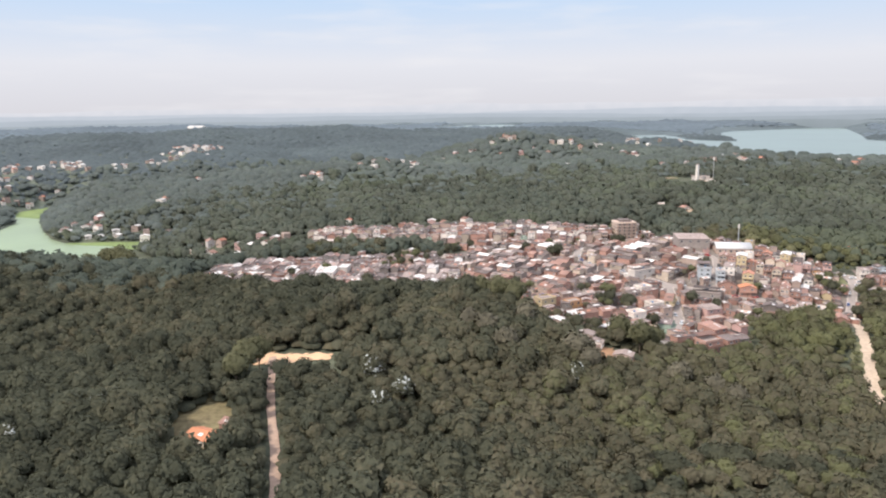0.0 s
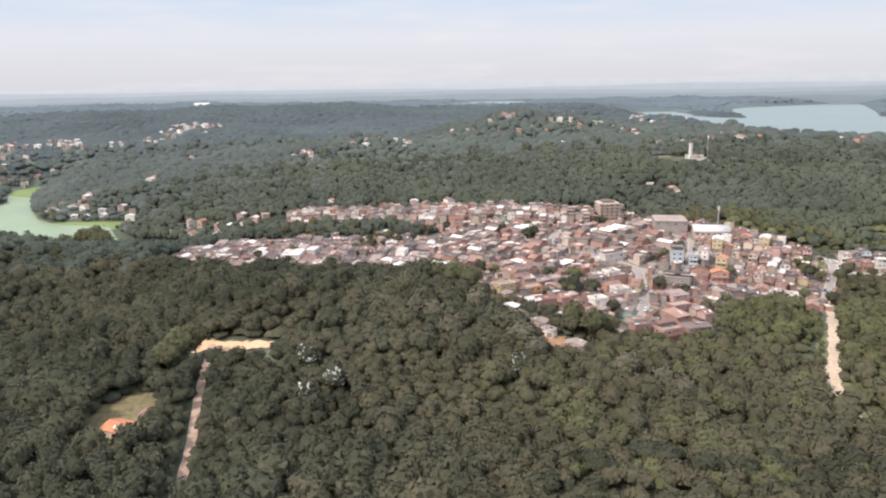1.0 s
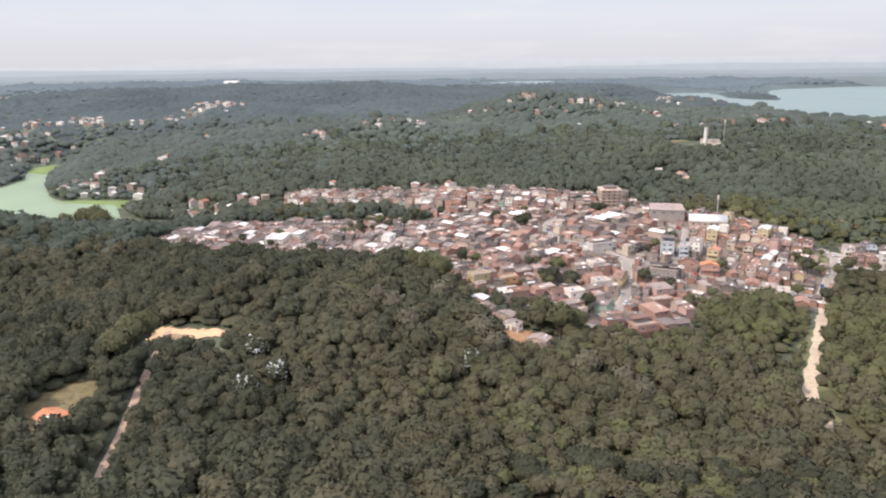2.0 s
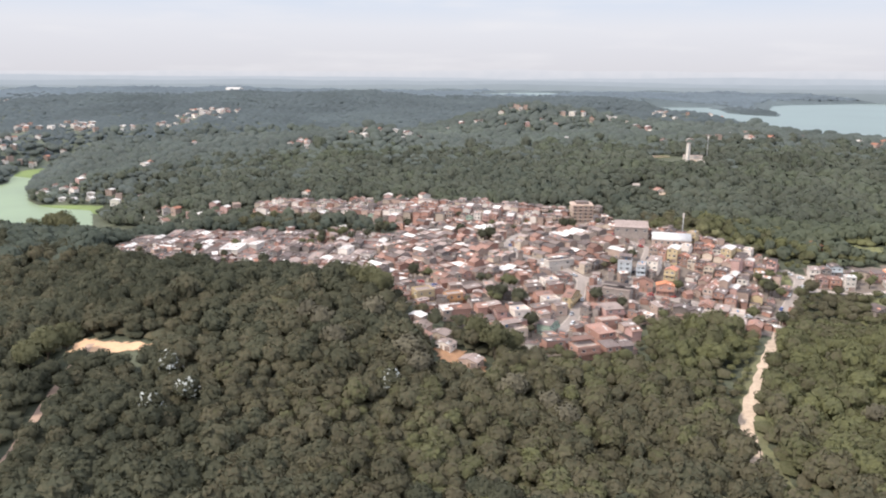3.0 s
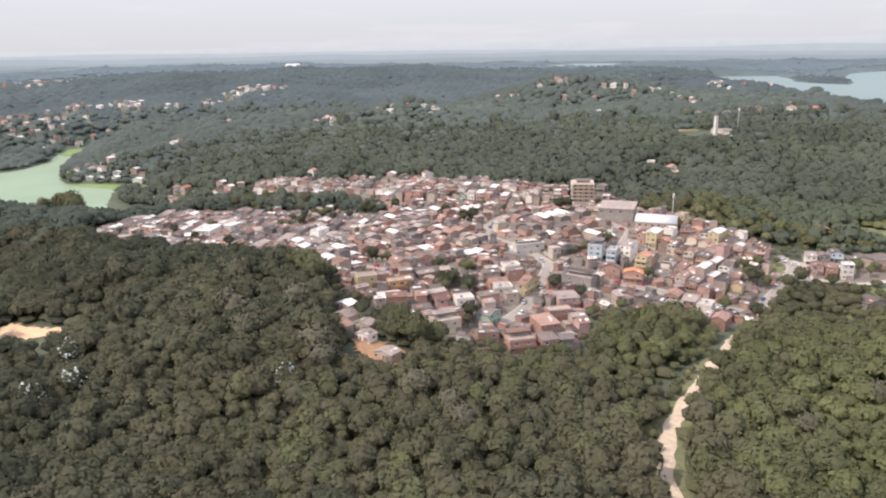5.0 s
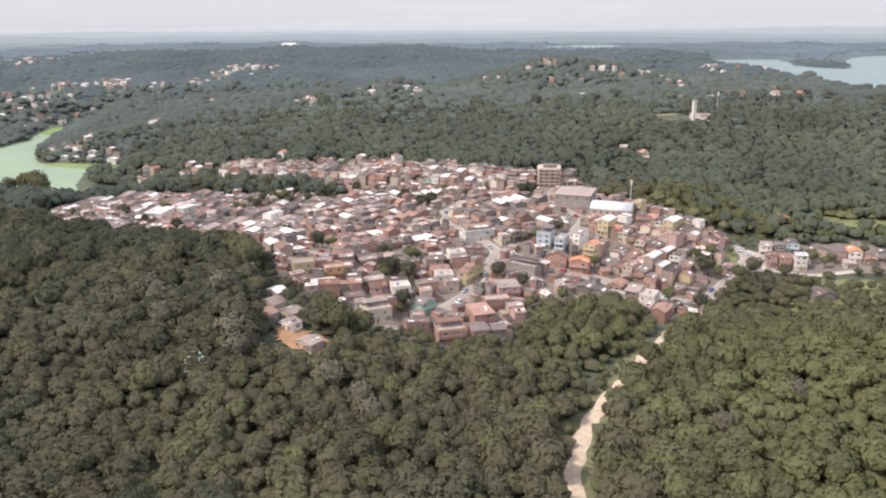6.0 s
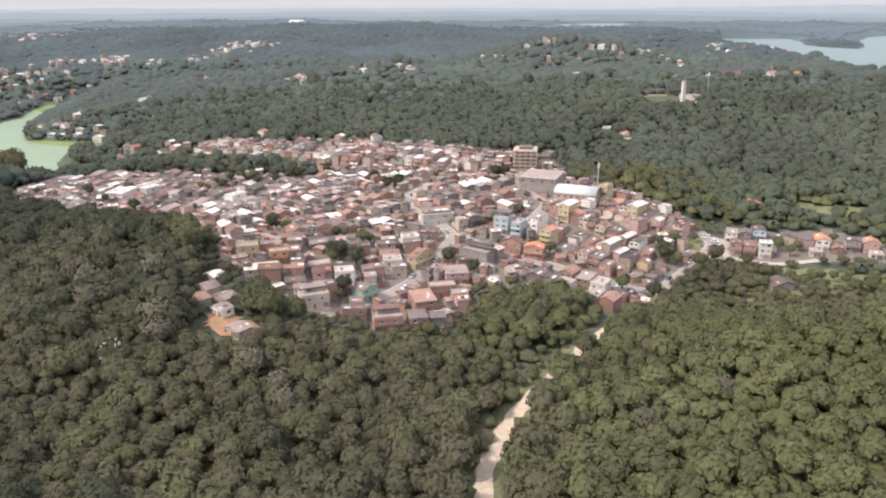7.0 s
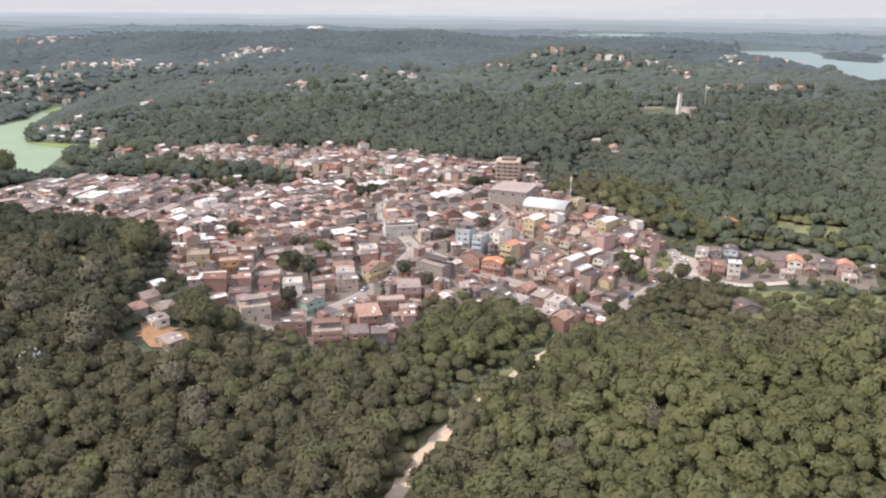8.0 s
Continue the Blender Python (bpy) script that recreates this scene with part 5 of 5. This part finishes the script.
# the wood close below the path
nx_, ny_ = scatter(-330, 450, 178, 700, 5.5)
keep = clear_of(nx_, ny_, 1.5) & (ny_ + 60 * np.sin(nx_ / 47) + trng.uniform(-60, 60, len(nx_)) < 550) & seen_side(nx_, ny_)
nx_, ny_ = nx_[keep], ny_[keep]
nearest = (nx_ > 60) & (nx_ < 250) & (ny_ > 225) & (ny_ < 285)
sx_, sy_ = nx_[nearest], ny_[nearest]
order = np.argsort(sy_)[:170]
for i in order:
    put_tree(kinds[trng.randint(len(kinds))], float(sx_[i]), float(sy_[i]), trng.uniform(0.8, 1.2), trng.uniform(0, 360))
rest = np.ones(len(nx_), bool)
rest[np.nonzero(nearest)[0][order]] = False
rx, ry = nx_[rest], ny_[rest]
plant("woodland", rx, ry, NEAR, 1.24 * (trng.gamma(13.0, 0.43, len(rx)) + 2.6 * np.clip(np.sin(rx / 38 + 2 * np.sin(ry / 51)) * np.sin(ry / 44 - rx / 90), 0, 1)).clip(3.4, 14), M_LEAF, "dense mixed green broadleaf woodland canopy", 0.86, 0.48, 1.4, 0.15, 1.6)
ux_, uy_ = scatter(-330, 450, 178, 640, 5.6)
keep = clear_of(ux_, uy_, 2.0) & seen_side(ux_, uy_) & (low_growth(ux_, uy_) > 0.9)
ux_, uy_ = ux_[keep], uy_[keep]
plant("understorey", ux_, uy_, SMOOTH, trng.uniform(7.0, 9.0, len(ux_)), M_LEAF, "dark green lower growth closing the canopy", 0.46, 0.36, 0.4, 0.3, 0.6)
# trees between the houses
town_trees = [tree_kind(20 + i, w, M_LEAF, "small green tree among the houses") for i, w in enumerate((5.0, 6.5, 8.0))]
tr_ = random.Random(3)
count = 0
while count < 90:
    x, y = tr_.uniform(-178, 290), tr_.uniform(378, 715)
    if inside(TOWN, np.array([x]), np.array([y]))[0] and free(x, y, 1.0, 1.0, 0.6) and min(float(line_distance(s, np.array([x]), np.array([y]))[0]) for s in STREETS) > 4.2:
        put_tree(tr_.choice(town_trees), x, y, tr_.uniform(0.7, 1.2), tr_.uniform(0, 360))
        TAKEN.append((x, y, 1.5, 1.5, 0.0))
        count += 1
    else:
        count += 0.02
for x, y, w, d in YARDS:
    for _ in range(5):
        put_tree(tr_.choice(town_trees), x + tr_.uniform(-w, w) * 0.8, y + tr_.uniform(-d, d) * 0.8, tr_.uniform(0.75, 1.2), tr_.uniform(0, 360))
for x, y, s in [(316, 507, 1.0), (321, 501, 0.9), (326, 508, 0.8), (317, 513, 0.8), (346, 520, 0.8), (369, 516, 0.7), (369, 506, 0.8)]:
    put_tree(town_trees[1], x, y, s, x * 9)
# blossoming, yellowing and dry trees
blossom = [tree_kind(33, 8.5, M_LEAF, "green tree with patches of white blossom", "blossoming_tree")]
bv, bf, bn = crown_arrays(77, 120, 9, 0.05, bare=True)
part("blossom", fast_mesh("blossom", bv * np.array([10.0, 10.0, 9.7]) + np.array([0, 0, 0.55 * 8.1 + 2.1]), bf, M_BLOSSOM, np.zeros(len(bv)), bn), blossom[0][0], "white blossom")
for x, y in [(-32, 310), (-26, 280), (-18, 292), (56, 312), (-136, 277), (-154, 247)]:
    put_tree(blossom[0], x, y, 1.25, x * 7)
dry = tree_kind(35, 10.0, M_RUST_LEAF, "tall tree with dry brownish foliage", "dry_tree")
for x, y, s in [(60, 334, 1.4), (104, 322, 1.2), (66, 326, 1.2), (20, 350, 1.3), (28, 338, 1.2), (12, 358, 1.2), (118, 315, 1.1), (124, 306, 1.1), (-60, 385, 1.1), (40, 366, 1.3), (266, 330, 0.9), (242, 318, 0.9)]:
    put_tree(dry, x, y, s, x * 5)
yellow = tree_kind(36, 9.0, M_YELLOW_LEAF, "tree with yellowish foliage", "yellow_tree")
for x, y, s in [(238, 574, 1.1), (246, 568, 0.9), (258, 552, 0.9), (274, 540, 0.7)]:
    put_tree(yellow, x, y, s, x * 5)
tall = tree_kind(37, 13.0, M_LEAF, "tall broad tree with a dark crown", "tall_tree", 1.1)
for x, y, s in [(-88, 318, 1.1), (-90, 308, 1.0), (-84, 325, 1.0), (88, 366, 1.0), (96, 358, 1.1), (104, 362, 0.9), (38, 398, 1.1), (30, 410, 1.1), (20, 418, 1.0), (200, 392, 0.8), (-290, 660, 1.7), (-279, 652, 1.5), (-303, 664, 1.5), (-318, 660, 1.2)]:
    put_tree(tall, x, y, s, x * 5)

# the middle distance and the far hills
mx, my = scatter(-800, 800, 480, 1020, 7.0)
mx2, my2 = scatter(-620, -330, 380, 700, 8.0)
mx3, my3 = scatter(430, 800, 300, 700, 8.0)
mx, my = np.concatenate([mx, mx2, mx3]), np.concatenate([my, my2, my3])
keep = clear_of(mx, my, 2.0) & seen_side(mx, my) & ((my + 60 * np.sin(mx / 47) + trng.uniform(-60, 60, len(mx)) >= 550) | (np.abs(mx - 60) > 385))
mx, my = mx[keep], my[keep]
fx, fy = scatter(-1700, 1250, 1020, 1460, 10.0)
fx2, fy2 = scatter(-1700, 1250, 1450, 2450, 17.0)
fx3, fy3 = scatter(-1600, 1500, 2450, 3060, 24.0)
fx, fy = np.concatenate([fx, fx2, fx3]), np.concatenate([fy, fy2, fy3])
keep = clear_of(fx, fy, 1.0) & seen_side(fx, fy)
fx, fy = fx[keep], fy[keep]
fw = np.where(fy < 1450, trng.gamma(12.0, 1.2, len(fx)).clip(8, 22), trng.gamma(14.0, 1.85, len(fx)).clip(14, 38) * np.where(fy > 2450, 1.5, 1.0))
ax_, ay_, aw_ = np.concatenate([mx, fx]), np.concatenate([my, fy]), np.concatenate([trng.gamma(12.0, 0.86, len(mx)).clip(6, 17), fw])
reach = np.hypot(ax_ - 130, ay_ - 60) + trng.uniform(-130, 130, len(ax_))
# trees sorted by distance, each band in its own haze-tinted leaves
for lo, hi, material, protos, height, calm, words in ((0, 900, M_HILL_LEAF, MID, 0.80, 0.30, "wooded hills of the middle distance"), (900, 1350, M_FAR_LEAF, FAR, 0.62, 0.40, "wooded hillsides behind the town"), (1350, 2250, M_HAZY_LEAF, SMOOTH, 0.46, 0.55, "far wooded ridges"), (2250, 9999, M_REMOTE_LEAF, SMOOTH, 0.36, 0.7, "remote woodland paled by haze")):
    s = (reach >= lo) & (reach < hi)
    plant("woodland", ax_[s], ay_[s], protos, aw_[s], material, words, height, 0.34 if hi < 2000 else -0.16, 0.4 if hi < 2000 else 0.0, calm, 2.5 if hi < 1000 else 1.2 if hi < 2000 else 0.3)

# ================= distance =================


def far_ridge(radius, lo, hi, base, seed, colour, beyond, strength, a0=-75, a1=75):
    """A hazy ridge along the horizon, far behind everything: a glowing card, its haze put into the emitted colour,
    fading to beyond at the crest.
    """
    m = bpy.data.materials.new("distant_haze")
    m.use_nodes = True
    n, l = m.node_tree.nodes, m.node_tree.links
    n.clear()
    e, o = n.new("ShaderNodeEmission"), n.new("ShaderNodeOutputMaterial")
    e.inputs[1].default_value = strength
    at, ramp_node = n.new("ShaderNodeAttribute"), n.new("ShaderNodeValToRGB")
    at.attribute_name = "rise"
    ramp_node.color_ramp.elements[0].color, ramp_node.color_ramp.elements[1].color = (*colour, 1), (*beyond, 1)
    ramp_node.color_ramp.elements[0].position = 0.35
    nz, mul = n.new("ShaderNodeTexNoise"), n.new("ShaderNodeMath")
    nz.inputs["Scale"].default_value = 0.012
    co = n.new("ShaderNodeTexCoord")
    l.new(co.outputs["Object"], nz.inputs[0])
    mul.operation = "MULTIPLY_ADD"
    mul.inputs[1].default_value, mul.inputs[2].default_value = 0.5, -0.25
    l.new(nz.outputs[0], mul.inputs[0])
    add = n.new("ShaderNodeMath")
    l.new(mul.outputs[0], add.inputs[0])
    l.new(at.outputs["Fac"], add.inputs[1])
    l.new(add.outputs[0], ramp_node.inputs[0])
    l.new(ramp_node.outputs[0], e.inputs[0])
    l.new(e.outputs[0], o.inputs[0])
    verts, faces = [], []
    k = 240
    for i in range(k + 1):
        a = radians(a0 + (a1 - a0) * i / k)
        f = i / k
        h = lo + (hi - lo) * f + 14 * noise.noise((f * 9, seed, 0)) + 6 * noise.noise((f * 31, seed, 3)) + 1.5 * noise.noise((f * 160, seed, 5))
        h = base + (h - base) * min(1.0, 12 * f, 12 * (1 - f)) ** 0.5
        x, y = 130 + radius * math.sin(a), 60 + radius * math.cos(a)
        verts += [(x, y, base), (x, y, h)]
        if i:
            faces.append((2 * i - 2, 2 * i, 2 * i + 1, 2 * i - 1))
    me = mesh_from("backdrop", verts, faces, [m])
    me.attributes.new("rise", "FLOAT", "POINT").data.foreach_set("value", [0.0, 1.0] * (k + 1))
    return tagged(new("backdrop", me), "blue-grey hazy hills along the horizon", "hills", kind="structure")


# emitted haze colours of the backdrop ridges, paler from near to far
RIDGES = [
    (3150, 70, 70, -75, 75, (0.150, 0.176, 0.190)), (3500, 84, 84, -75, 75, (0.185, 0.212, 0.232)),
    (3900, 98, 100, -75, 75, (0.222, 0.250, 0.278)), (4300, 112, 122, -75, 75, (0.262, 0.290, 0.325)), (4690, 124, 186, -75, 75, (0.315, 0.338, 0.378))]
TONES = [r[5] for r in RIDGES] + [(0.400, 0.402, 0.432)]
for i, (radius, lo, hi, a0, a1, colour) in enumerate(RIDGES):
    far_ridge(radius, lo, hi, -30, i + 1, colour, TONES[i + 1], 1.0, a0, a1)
